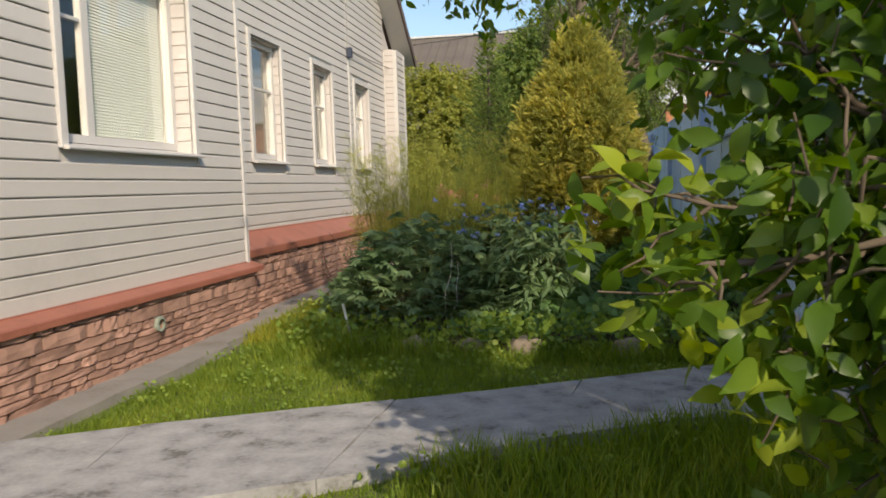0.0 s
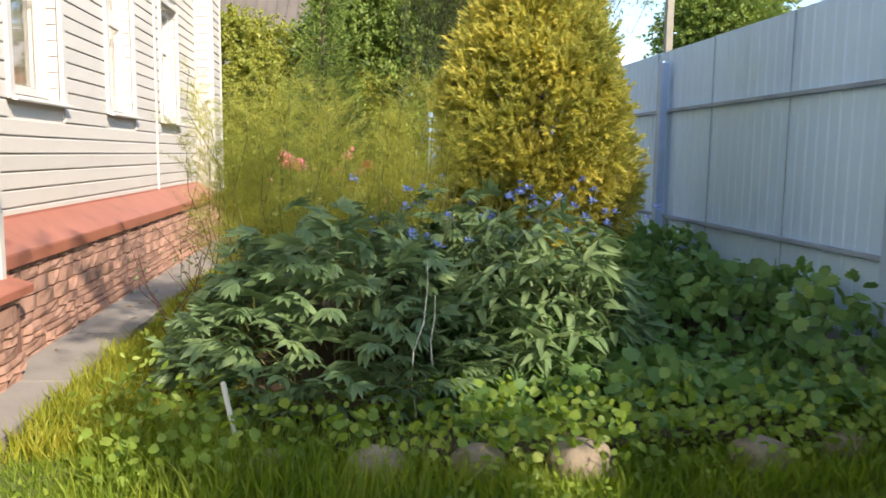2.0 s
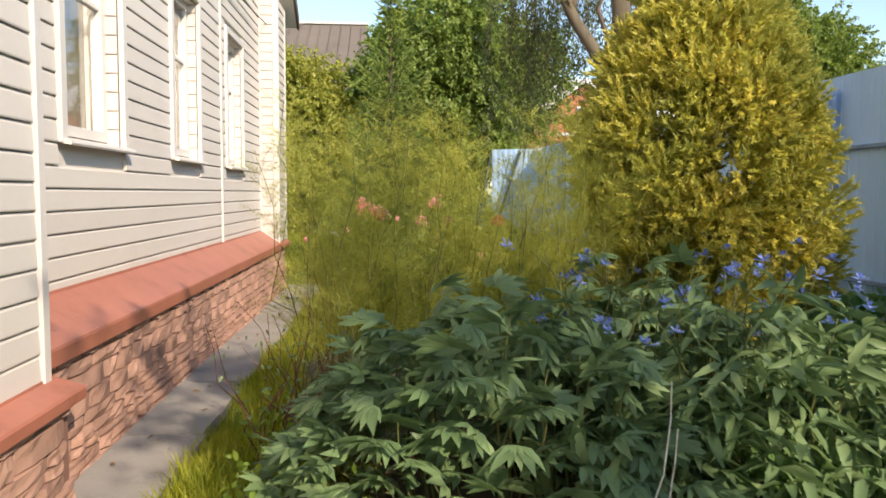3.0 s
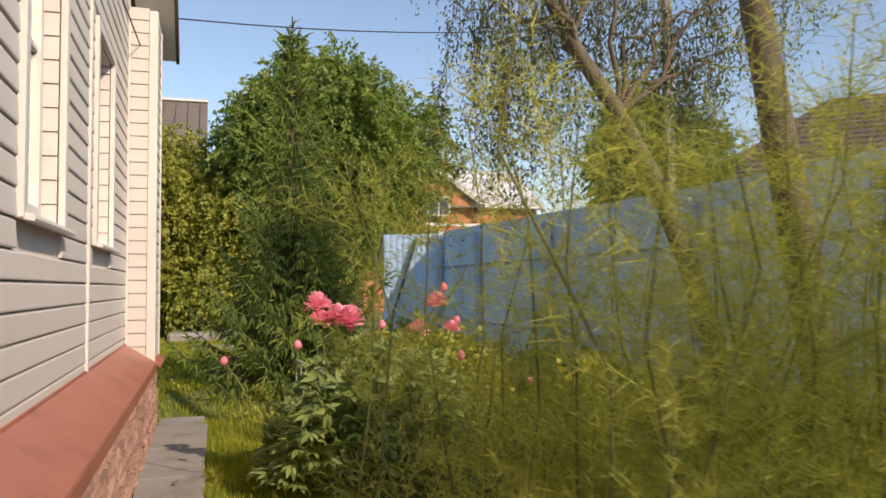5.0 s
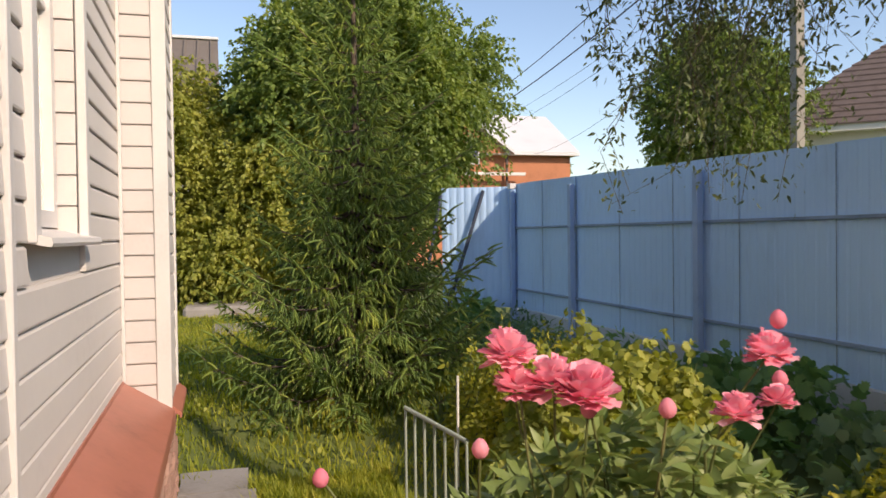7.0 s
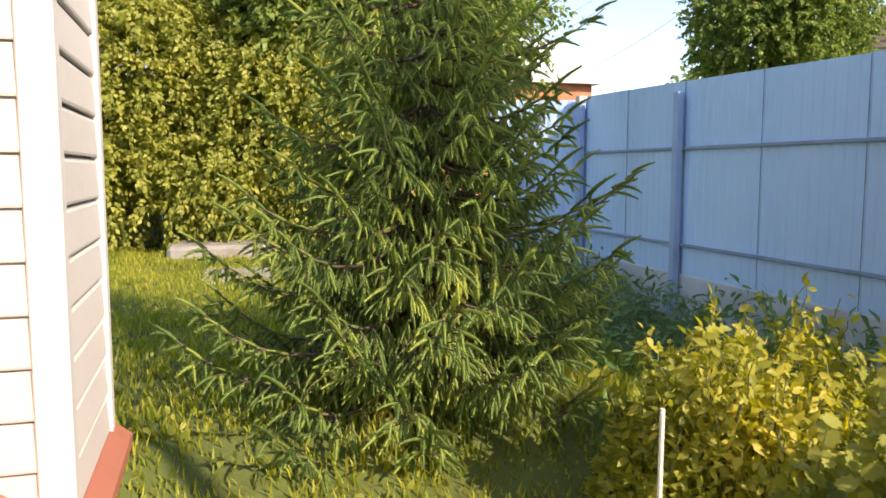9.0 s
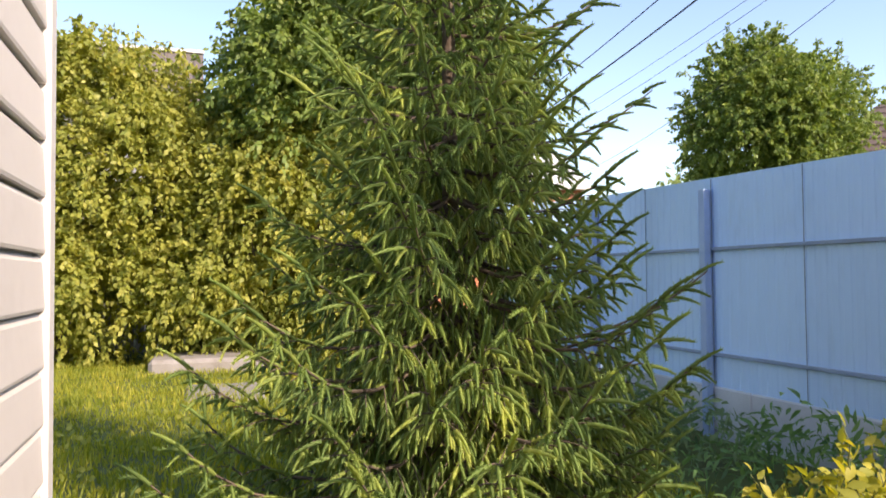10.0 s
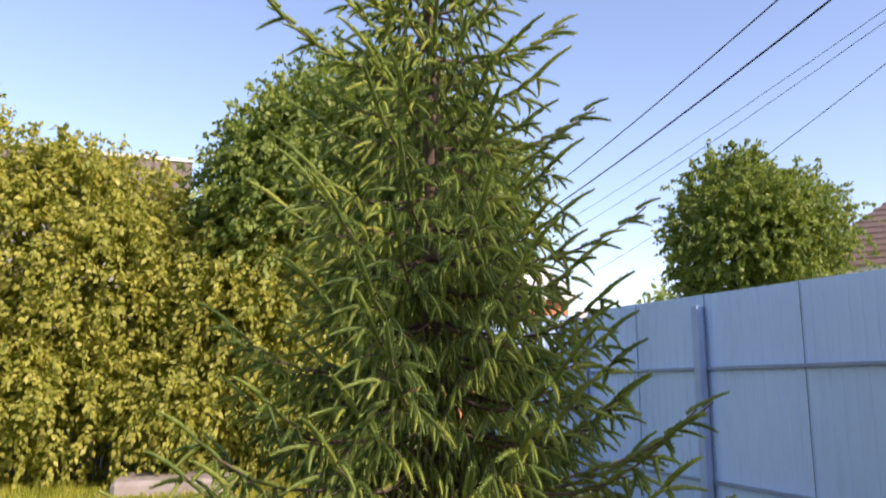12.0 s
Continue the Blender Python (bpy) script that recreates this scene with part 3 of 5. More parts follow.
# windows
def window(y0, y1, z0, z1, x, depth, name, label, mullion=None, muntin=None, blinds=False):
    w = thing(name, x - depth, (y0 + y1) / 2, z0, label, "window", kind="structure")
    xg = x - depth
    t = 0.055
    # casing on the facade
    box("casing", x - 0.012, x + 0.020, y0 - 0.068, y0, z0 - 0.02, z1 + 0.065, TRIM, w)
    box("casing", x - 0.012, x + 0.020, y1, y1 + 0.068, z0 - 0.02, z1 + 0.065, TRIM, w)
    box("casing", x - 0.012, x + 0.020, y0, y1, z1, z1 + 0.065, TRIM, w)
    # lined cheeks
    for ys, s in ((y1, -1), (y0, 1)):
        zz = z0
        while zz < z1 - 0.02:
            h = min(COURSE, z1 - zz)
            prism("cheek_board", [(ys + s * 0.018, zz + 0.0015), (ys, zz + 0.0015), (ys, zz + h - 0.004), (ys + s * 0.011, zz + h - 0.004), (ys + s * 0.018, zz + 0.012)], 'x', xg - 0.01, x - 0.014, REVEAL, w)
            zz += h
    box("head_lining", xg - 0.01, x - 0.014, y0 + 0.018, y1 - 0.018, z1 - 0.016, z1 - 0.001, REVEAL, w)
    prism("sill", [(xg, z0 + 0.03), (x + 0.05, z0 - 0.005), (x + 0.055, z0 - 0.02), (x + 0.05, z0 - 0.03), (xg, z0 + 0.0)], 'y', y0 - 0.05, y1 + 0.075, TRIM, w, "white metal sill")
    # frame
    fr = part_frame(w, xg, y0 + 0.018, y1 - 0.018, z0 + 0.03, z1 - 0.016, t)
    if mullion:
        box("mullion", xg - 0.03, xg + 0.025, mullion - 0.04, mullion + 0.04, z0 + 0.03, z1 - 0.016, TRIM, w)
    if muntin:
        box("muntin", xg - 0.02, xg + 0.018, y0 + 0.06, (mullion or y1) - 0.04, muntin - 0.014, muntin + 0.014, TRIM, w)
    g = box("pane", xg - 0.006, xg, y0 + 0.05, y1 - 0.05, z0 + 0.06, z1 - 0.05, GLASS, w, "clear glass pane", bevel=0)
    g.visible_shadow = False
    if blinds:
        zz = z0 + 0.10
        while zz < z1 - 0.08:
            prism("blind_slat", [(xg - 0.076, zz + 0.020), (xg - 0.074, zz + 0.021), (xg - 0.064, zz + 0.001), (xg - 0.066, zz)], 'y', (mullion or y0) + 0.05, y1 - 0.05, BLIND, w)
            zz += 0.022
    else:
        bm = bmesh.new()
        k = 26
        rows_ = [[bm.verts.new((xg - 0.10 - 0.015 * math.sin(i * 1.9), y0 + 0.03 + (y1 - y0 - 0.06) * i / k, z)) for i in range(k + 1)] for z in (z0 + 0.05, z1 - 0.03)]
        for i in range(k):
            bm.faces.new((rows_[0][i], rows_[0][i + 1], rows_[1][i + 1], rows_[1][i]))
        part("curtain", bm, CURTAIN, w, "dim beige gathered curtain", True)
    return w


def part_frame(w, x, y0, y1, z0, z1, t):
    bm = bmesh.new()
    add_box(bm, x - 0.035, x + 0.03, y0, y0 + t, z0, z1)
    add_box(bm, x - 0.035, x + 0.03, y1 - t, y1, z0, z1)
    add_box(bm, x - 0.035, x + 0.03, y0 + t, y1 - t, z0, z0 + t)
    add_box(bm, x - 0.035, x + 0.03, y0 + t, y1 - t, z1 - t, z1)
    return part("window_frame", bm, TRIM, w)


window(*W_FRONT[0][:2], *W_FRONT[0][2:], FX, 0.16, "window_1", "wide white window with closed slatted blind", mullion=7.42, muntin=2.33, blinds=True)
for i, (a, b, c, d) in enumerate(W_BACK):
    window(a, b, c, d, WX, 0.105, "window_%d" % (i + 2), "narrow white window with lined reveals and sill", muntin=c + 0.78)

# room behind the windows, closed
room = thing("inner_walls", -2.0, 8, 0, "plain dim room behind the house windows", "wall", kind="structure")
box("back_wall", -2.6, -2.5, -6, HOUSE_END, -0.2, 3.55, DARKROOM, room)
box("end_wall", -2.5, -0.36, HOUSE_END - 0.2, HOUSE_END - 0.02, -0.2, 3.55, DARKROOM, room)
box("end_wall", -2.5, -0.12, -6, -5.9, -0.2, 3.55, DARKROOM, room)
box("room_floor", -2.5, -0.36, -5.9, HOUSE_END - 0.2, 0.3, 0.4, DARKROOM, room)
box("room_ceiling", -2.5, -0.36, -5.9, HOUSE_END - 0.2, 3.2, 3.3, DARKROOM, room)

# roof: one pitch down to the far corner, with a dark verge board
roof = thing("house_roof", -1, 13, 4, "dark brown pitched house roof with overhanging verge", "roof", kind="structure")
prism("roof_slab", [(17.05, 3.50), (17.10, 3.58), (9.0, 3.58 + 0.72 * 8.1), (0.9, 3.58), (0.95, 3.50), (9.0, 3.44 + 0.72 * 8.05)], 'x', -6, 0.33, BROWNROOF, roof)
prism("verge_board", [(17.0, 3.40), (17.02, 3.53), (9.0, 3.50 + 0.72 * 8.0), (9.0, 3.36 + 0.72 * 8.0)], 'x', 0.33, 0.36, BROWNROOF, roof)
prism("soffit", [(16.98, 3.42), (16.98, 3.46), (9.0, 3.43 + 0.72 * 8.0), (9.0, 3.39 + 0.72 * 8.0)], 'x', 0.0, 0.33, TRIM, roof)

vent = thing("plinth_vent", 0.34, 7.7, 0.25, "small round dark vent set in the stone plinth", "vent")
v, f = tube([(np.array([(0.325, 7.70, 0.27), (0.372, 7.70, 0.27)]), np.array([0.055, 0.055])), (np.array([(0.372, 7.70, 0.27), (0.374, 7.70, 0.27)]), np.array([0.055, 0.036]))], 16)
soup("collar", v, f, GRILLE, vent, smooth=False)
v, f = tube([(np.array([(0.330, 7.70, 0.27), (0.350, 7.70, 0.27)]), np.array([0.036, 0.001]))], 16)
soup("opening", v, f, IRON, vent)

lampbox = thing("junction_box", 0.05, 13.79, 3.12, "small dark electrical box with cable on the siding", "junction box")
box("body", 0.0, 0.07, 13.74, 13.84, 3.10, 3.24, IRON, lampbox)
v, f = tube([(bend((0.05, 13.84, 3.2), (0.10, 16.9, 3.32), 0.03, 0), np.full(7, 0.006))], 5)
soup("cable", v, f, CABLE, lampbox)

# ---- the fence ----
FNX = 4.73


def fence_top(y):
    return 2.10 + max(0, y - 15) * 0.018


def sheet_profile(y0, y1, x, n_rib):
    """Shallow trapezoid ribs across the sheet's width."""
    pts = []
    for i in range(n_rib):
        a = y0 + (y1 - y0) * i / n_rib
        w = (y1 - y0) / n_rib
        pts += [(x, a), (x, a + w * 0.60), (x + 0.005, a + w * 0.68), (x + 0.005, a + w * 0.92)]
    pts.append((x, y1))
    return pts


def sheet(y0, y1, z0, z1a, z1b, parent, x=FNX, ribs=10, mat=FENCE, swap=False):
    bm = bmesh.new()
    prof = sheet_profile(y0, y1, x, ribs)
    prof2 = [(a + 0.003, b) for a, b in prof]
    lo, hi, lo2, hi2 = [], [], [], []
    for p, l_, h_ in ((prof, lo, hi), (prof2, lo2, hi2)):
        for a, b in p:
            zt = z1a + (z1b - z1a) * (b - y0) / (y1 - y0)
            q = (b, a) if swap else (a, b)
            l_.append(bm.verts.new((*q, z0)))
            h_.append(bm.verts.new((*q, zt)))
    k = len(prof)
    for i in range(k - 1):
        bm.faces.new((lo[i], hi[i], hi[i + 1], lo[i + 1]))
        bm.faces.new((lo2[i], lo2[i + 1], hi2[i + 1], hi2[i]))
        bm.faces.new((hi[i], hi2[i], hi2[i + 1], hi[i + 1]))
    bm.faces.new((lo[0], lo2[0], hi2[0], hi[0]))
    bm.faces.new((lo[-1], hi[-1], hi2[-1], lo2[-1]))
    return part("sheet", bm, mat, parent)


fence = thing("sheet_fence", FNX, 15, 0, "tall blue-grey ribbed sheet metal fence on a concrete footing", "fence")
seams = [8.02, 8.93, 9.95, 11.02, 12.1, 13.15, 14.25, 15.45, 16.42, 17.5, 18.5, 19.55, 20.62, 21.66, 22.62]
for a, b in zip(seams, seams[1:]):
    sheet(a - 0.012, b + 0.012, 0.24 if b < 13 else 0.40, fence_top(a) + rng.normal() * 0.006, fence_top(b), fence)
# thin dark strips paint the shadow of each sheet joint
for a in seams[1:-1]:
    box("seam", FNX - 0.0035, FNX + 0.001, a - 0.0035, a + 0.0035, 0.42, fence_top(a) - 0.004, SEAMSHADE, fence, bevel=0)
for y in (8.84, 11.82, 15.02, 18.0, 20.63, 22.62):
    box("post", FNX - 0.10, FNX - 0.035, y - 0.04, y + 0.04, -0.1, fence_top(y) - 0.10, FPOST, fence, bevel=0.006)
for zr in (1.585, 0.685):
    box("rail", FNX - 0.035, FNX - 0.004, 8.1, 22.66, zr - 0.014, zr + 0.014, FRAIL, fence)
for a in np.arange(8.15, 22.4, 2.4):
    box("footing", FNX - 0.02, FNX + 0.14, a, min(a + 2.39, 22.7), -0.1, 0.25 if a < 11 else 0.41, BASEC, fence, bevel=0.012)
box("corner_cap", FNX - 0.12, FNX - 0.02, 22.56, 22.66, 2.16, 2.24, TRIM, fence, "white cap on the corner post")

back_fence = thing("braced_fence", 3.4, 23.3, 0, "blue sheet metal fence with slanting dark braces", "fence")
x = 4.75
while x > 4.5:
    # set a little askew to the long fence
    y = 22.66 + (4.75 - x) * 0.55
    bm = bmesh.new()
    d = Vector((-1.0, 0.55, 0)).normalized()
    nrm = Vector((0.55, 1.0, 0)).normalized()
    p0, p1 = Vector((x, y, 0)), Vector((x - 1.0, y + 0.55, 0))
    cols = []
    for i in range(31):
        q = p0 + (p1 - p0) * i / 30 + nrm * (0.008 if i % 3 == 0 else 0)
        zt = 2.2 - 0.05 * (4.66 - x)
        cols.append([bm.verts.new((q.x, q.y, 0.4)), bm.verts.new((q.x, q.y, zt)), bm.verts.new((q.x + nrm.x * .004, q.y + nrm.y * .004, zt)), bm.verts.new((q.x + nrm.x * .004, q.y + nrm.y * .004, 0.4))])
    for a, b in zip(cols, cols[1:]):
        for i in range(3):
            bm.faces.new((a[i], a[i + 1], b[i + 1], b[i]))
    part("sheet", bm, FENCE, back_fence)
    box("post", x - 0.03, x + 0.03, y - 0.06, y - 0.01, -0.1, 2.1, FPOST, back_fence)
    x -= 1.0
v, f = tube([(np.array([(4.30, 22.86, 2.15), (3.75, 23.05, 0.3)]), np.full(2, 0.028)), (np.array([(3.72, 23.15, 2.1), (3.5, 23.2, 0.9)]), np.full(2, 0.025))], 6)
for i in range(2):
    soup("brace", v[i * 12:(i + 1) * 12], f[:6], IRON, back_fence)

# gate at the end of the path
gate = thing("sheet_gate", 4.85, 7.9, 0.2, "blue-grey sheet metal gate leaf on a steel frame", "gate")
bm = bmesh.new()
for x0, x1, y0, y1, z0, z1 in ((4.80, 4.84, 7.91, 7.97, 0.30, 2.35), (4.80, 4.84, 4.3, 7.91, 1.26, 1.30), (4.80, 4.84, 4.3, 7.91, 0.30, 0.34), (4.80, 4.84, 4.3, 7.91, 2.31, 2.35), (4.80, 4.84, 4.24, 4.3, 0.30, 2.35)):
    add_box(bm, x0, x1, y0, y1, z0, z1, 0.004)
part("frame", bm, FENCE, gate)
for a, b in ((4.3, 5.45), (5.45, 6.62), (6.62, 7.93)):
    sheet(a + .004, b - .004, 0.33, 2.33, 2.33, gate, 4.85)
gp = thing("gate_post", 4.80, 8.05, 0, "thick blue steel gate post with hinges", "post")
v, f = tube([(np.array([(4.80, 8.05, -0.1), (4.80, 8.05, 2.5)]), np.full(2, 0.062))], 16)
soup("column", v, f, FPOST, gp, smooth=True)
for zz in (0.75, 1.95):
    box("hinge", 4.78, 4.82, 7.86, 7.99, zz, zz + 0.14, FPOST, gp)
sill_ = box("gate_sill", 4.78, 5.0, 4.3, 7.95, -0.05, 0.24, BASEC, bevel=0.02)
tagged(sill_, "low pale concrete sill under the gate", "sill", kind="structure")
run_on = thing("sheet_fence", 4.9, 0, 0, "blue-grey sheet metal fence continuing past the gate", "fence")
for a in np.arange(-6, 4.2, 1.15):
    sheet(a, min(a + 1.14, 4.2), 0.3, 2.15, 2.15, run_on, 4.9)
    box('post', 4.83, 4.89, a - 0.03, a + 0.03, -0.1, 2.1, FPOST, run_on)

# ---- plants ----
def on_ground(n, x0, x1, y0, y1):
    return np.stack([rng.uniform(x0, x1, n), rng.uniform(y0, y1, n), np.zeros(n)], -1)


def mound(n, cx, cy, rx, ry, top, low=0.35, power=2.5):
    """Points in a rounded bush over an oval of ground."""
    a, r = rng.uniform(0, 2 * math.pi, n), np.sqrt(rng.uniform(0, 1, n))
    h = top * (1 - r ** power * 0.75) * (1 + 0.12 * np.sin(a * 5 + r * 9))
    return np.stack([cx + rx * r * np.cos(a), cy + ry * r * np.sin(a), h * rng.uniform(low, 1.0, n) ** 0.6], -1)


def stems(name, bases, tips, r0, r1, mat, parent, wobble=0.04, k=6, label=""):
    v, f = tube([(bend(a, b, 0, wobble, k), np.linspace(r0, r1, k)) for a, b in zip(bases, tips)], 4)
    return tagged(soup(name, v, f, mat, parent, label), kind="stuff")


def bush(name, cx, cy, rx, ry, top, n, mat, size, template, label, category="bush", low=0.25, droop=0.25, stem_n=40, stem_mat=None, palm=1, shoots=0):
    """A leafy bush; palm: leaflets that spread from one point; shoots: loose sprigs above its outline."""
    b = thing(name, cx, cy, 0, label, category)
    p = mound(n // palm, cx, cy, rx, ry, top, low)
    out = np.stack([(p[:, 0] - cx) / rx, (p[:, 1] - cy) / ry, np.full(len(p), 0.1)], -1)
    if palm > 1:
        axis = unit(out + rand_dirs(len(p)) * 0.6 + (0, 0, 0.35))
        side = unit(np.cross(axis, rand_dirs(len(p)) * 0.3 + (0, 0, 1.0)))
        lift = np.cross(side, axis)
        ang = np.linspace(-1.25, 1.25, palm)
        d = (axis[:, None] * np.cos(ang)[None, :, None] + side[:, None] * np.sin(ang)[None, :, None]).reshape(-1, 3) + (0, 0, -droop)
        up = np.repeat(lift, palm, 0) + rand_dirs(len(d)) * 0.25
        base = np.repeat(p, palm, 0)
        v, f = strew(template, base, frames(d, up), rng.uniform(*size, len(d)))
        tagged(soup("foliage", v, f, mat, b), kind="stuff")
    else:
        foliage("foliage", p, mat, b, size, template, droop, out * 0.9)
    if shoots:
        foot = mound(shoots, cx, cy, rx, ry, top * 0.92, 0.95)
        tip = foot + rand_dirs(shoots) * (0.10, 0.10, 0.03) + np.stack([np.zeros(shoots), np.zeros(shoots), rng.uniform(0.08, 0.26, shoots)], -1)
        stems("sprig_mass", foot, tip, 0.004, 0.002, stem_mat or STEM, b)
        t = rng.uniform(0, 1.05, (shoots, 14, 1))
        q = (foot[:, None] + (tip - foot)[:, None] * t).reshape(-1, 3) + rng.normal(size=(shoots * 14, 3)) * 0.012
        foliage("sprig_leaves", q, mat, b, size, template, 0.0)
    tips = mound(stem_n, cx, cy, rx * 0.9, ry * 0.9, top * 0.95, 0.8)
    bases = np.stack([cx + (tips[:, 0] - cx) * 0.6, cy + (tips[:, 1] - cy) * 0.6, np.full(stem_n, -0.02)], -1)
    stems("stem_mass", bases, tips, 0.006, 0.003, stem_mat or STEM, b)
    return b


def blossom(place, size, mat, parent, petals=64, name="flower", tilt=(0, 0, 1)):
    """A double flower: ruffled petals in rings round a full heart."""
    n = petals
    a = np.arange(n) * 2.39996
    t = np.sqrt((np.arange(n) + 0.5) / n)
    lift = 1.2 - t * 1.35
    d = np.stack([np.cos(a) * t, np.sin(a) * t, lift], -1) + rng.normal(size=(n, 3)) * 0.16
    up = np.stack([-np.cos(a) * lift, -np.sin(a) * lift, t + 0.3], -1)
    v, f = strew(PETAL, np.asarray(place) + unit(d) * size * 0.12, frames(d, up), rng.uniform(0.36, 0.56, n) * size)
    return soup(name, v, f, mat, parent)


PETAL = (np.array([[0, 0, 0], [-0.34, 0.45, 0.05], [0, 0.5, -0.05], [0.34, 0.45, 0.05], [-0.38, 0.82, 0.16], [-0.1, 0.95, 0.02], [0.14, 0.9, 0.10], [0.36, 0.85, 0.03]]),
         np.array([[0, 2, 1], [0, 3, 2], [1, 2, 5], [1, 5, 4], [2, 3, 6], [2, 6, 5], [3, 7, 6]]))


def bud(place, size, mat, parent, name="bud"):
    bm = bmesh.new()
    bmesh.ops.create_icosphere(bm, subdivisions=2, radius=size / 2)
    for v in bm.verts:
        r = 1 - 0.25 * max(0, v.co.z / (size / 2))
        v.co = Vector((v.co.x * r, v.co.y * r, v.co.z * 1.2)) + Vector(place)
    return part(name, bm, mat, parent, smooth=True)


# --- the shaded bed ---
bed = slab("planting_bed", ragged([(1.25, 8.45), (2.2, 8.22), (3.2, 8.25), (4.65, 8.2), (4.68, 12.4), (1.0, 12.4), (1.0, 9.6)], 0.3, 0.05), -0.05, 0.05, SOIL)
tagged(bed, "dark soil of the planting bed", "soil", kind="structure")

peony = bush("peony_bush", 1.95, 9.25, 0.85, 0.85, 0.88, 5600, PEONYLEAF, (0.075, 0.13), LEAFLET, "large dark green peony bush with long drooping leaves", "peony bush", 0.2, 0.25, 60, palm=7)
bush("peony_bush", 2.62, 9.75, 0.62, 0.7, 0.92, 3200, PEONYLEAF, (0.075, 0.13), LEAFLET, "dark green peony bush behind the bed stones", "peony bush", 0.2, 0.25, 40, palm=7)
comfrey = bush("bluebell_clump", 3.0, 9.35, 0.62, 0.62, 0.86, 2100, PEONYLEAF, (0.10, 0.17), LANCE, "leafy clump with small blue bell flowers", "flower clump", 0.15, 0.35, 50, palm=3)
for i in range(56):
    a, r = rng.uniform(0, 6.28), math.sqrt(rng.uniform(0, 1))
    blossom((2.85 + 0.85 * r * math.cos(a), 9.5 + 0.7 * r * math.sin(a), rng.uniform(0.70, 1.06)), rng.uniform(0.045, 0.07), BLUE, comfrey, 9)
stems("stem_mass", on_ground(40, 2.3, 3.4, 9.1, 10.1), on_ground(40, 2.0, 3.6, 9.0, 10.3) + (0, 0, 1.0), 0.004, 0.002, STEM, comfrey)

straw = thing("strawberry_patch", 3.6, 9.4, 0, "low spreading patch of lobed green strawberry leaves", "strawberry plants", kind="stuff")
p = on_ground(8200, 2.3, 4.66, 8.22, 12.2)
keep = (p[:, 0] > 2.3 + rng.uniform(-.2, .25, len(p))) & ((p[:, 1] > 8.6 - (p[:, 0] - 2.3) * 0.12) | (rng.uniform(size=len(p)) < 0.3))
p = p[keep]
p[:, 2] = np.clip(0.16 + (p[:, 1] - 8.3) * 0.16 + np.clip(p[:, 0] - 3.6, 0, 1) * 0.22, 0.12, 0.55) * (0.85 + 0.3 * np.sin(p[:, 0] * 4 + p[:, 1] * 3)) * rng.uniform(0.55, 1.05, len(p))
foliage("leaves", p, GREENLEAF, straw, (0.05, 0.092), LOBED, 0.05)
bs = p[::14].copy()
tp = bs.copy()
bs[:, 2] = 0
bs[:, :2] += rng.normal(size=(len(bs), 2)) * 0.06
stems("stalk_mass", bs, tp, 0.003, 0.002, STEM, straw, 0.03, 4)

low_b = thing("bed_fringe_weeds", 2.4, 8.3, 0, "light green weeds along the front of the bed", "weeds", kind="stuff")
p = on_ground(2400, 1.1, 4.6, 8.0, 8.7)
p[:, 2] = rng.uniform(0.03, 0.22, len(p))
foliage("leaves", p, WEEDLEAF, low_b, (0.025, 0.05), LOBED, 0.1)
p = on_ground(900, 0.95, 1.5, 8.3, 10.6)
p[:, 2] = rng.uniform(0.03, 0.28, len(p))
foliage("leaves", p, WEEDLEAF, low_b, (0.03, 0.06), LEAF, 0.0)

for i, (sx, sy, s) in enumerate(((1.72, 8.2, 0.20), (2.11, 8.12, 0.26), (2.50, 8.16, 0.22), (2.90, 8.13, 0.27), (3.62, 8.12, 0.25), (4.40, 8.16, 0.30), (4.05, 8.2, 0.2))):
    bm = bmesh.new()
    bmesh.ops.create_icosphere(bm, subdivisions=3, radius=1)
    for v in bm.verts:
        q = 1 + 0.22 * noise.noise(v.co * 1.6 + Vector((i * 7, 0, 0)))
        v.co = Vector((sx + v.co.x * s * 0.5 * q, sy + v.co.y * s * 0.4 * q, 0.0 + v.co.z * s * 0.40 * q))
    ob = part("bed_stone", bm, ROCK, smooth=True)
    tagged(ob, "rounded brown field stone edging the bed", "stone", "stones edging the bed")

stake = thing("white_stake", 1.56, 8.28, 0, "short leaning white wooden stake in the bed", "stake")
v, f = tube([(np.array([(1.60, 8.28, -0.05), (1.53, 8.27, 0.32)]), np.full(2, 0.011))], 5)
soup("stick", v, f, WHITEWOOD, stake)
for sx, sy, h in ((2.28, 8.5, 0.75), (2.32, 8.55, 0.6)):
    st = thing("dry_stalk", sx, sy, 0, "thin pale dry stalk standing in the bed", "stalk")
    v, f = tube([(bend((sx, sy, 0), (sx + 0.05, sy, h), 0, 0.03), np.linspace(0.003, 0.002, 7))], 5)
    soup("stalk", v, f, WHITEWOOD, st)

# reddish shoots by the house corner of the bed
shrub = thing("red_stemmed_shrub", 1.1, 10.0, 0, "thin shrub with reddish stems and sparse leaves", "shrub")
bs = on_ground(22, 0.95, 1.35, 9.6, 10.5)
tp = bs + np.stack([rng.uniform(-.35, .25, 22), rng.uniform(-.3, .3, 22), rng.uniform(.45, .85, 22)], -1)
for a, b in zip(bs, tp):
    v, f = tube([(bend(a, b, 0, 0.06, 6), np.linspace(0.005, 0.0015, 6))], 4)
    soup("shoot", v, f, REDSTEM, shrub)
t_ = rng.uniform(0.4, 1, 170)[:, None]
idx_ = rng.integers(0, 22, 170)
foliage("leaves", bs[idx_] + (tp - bs)[idx_] * t_ + rng.normal(size=(170, 3)) * 0.03, PEONYLEAF, shrub, (0.02, 0.035), LEAF, 0.2)

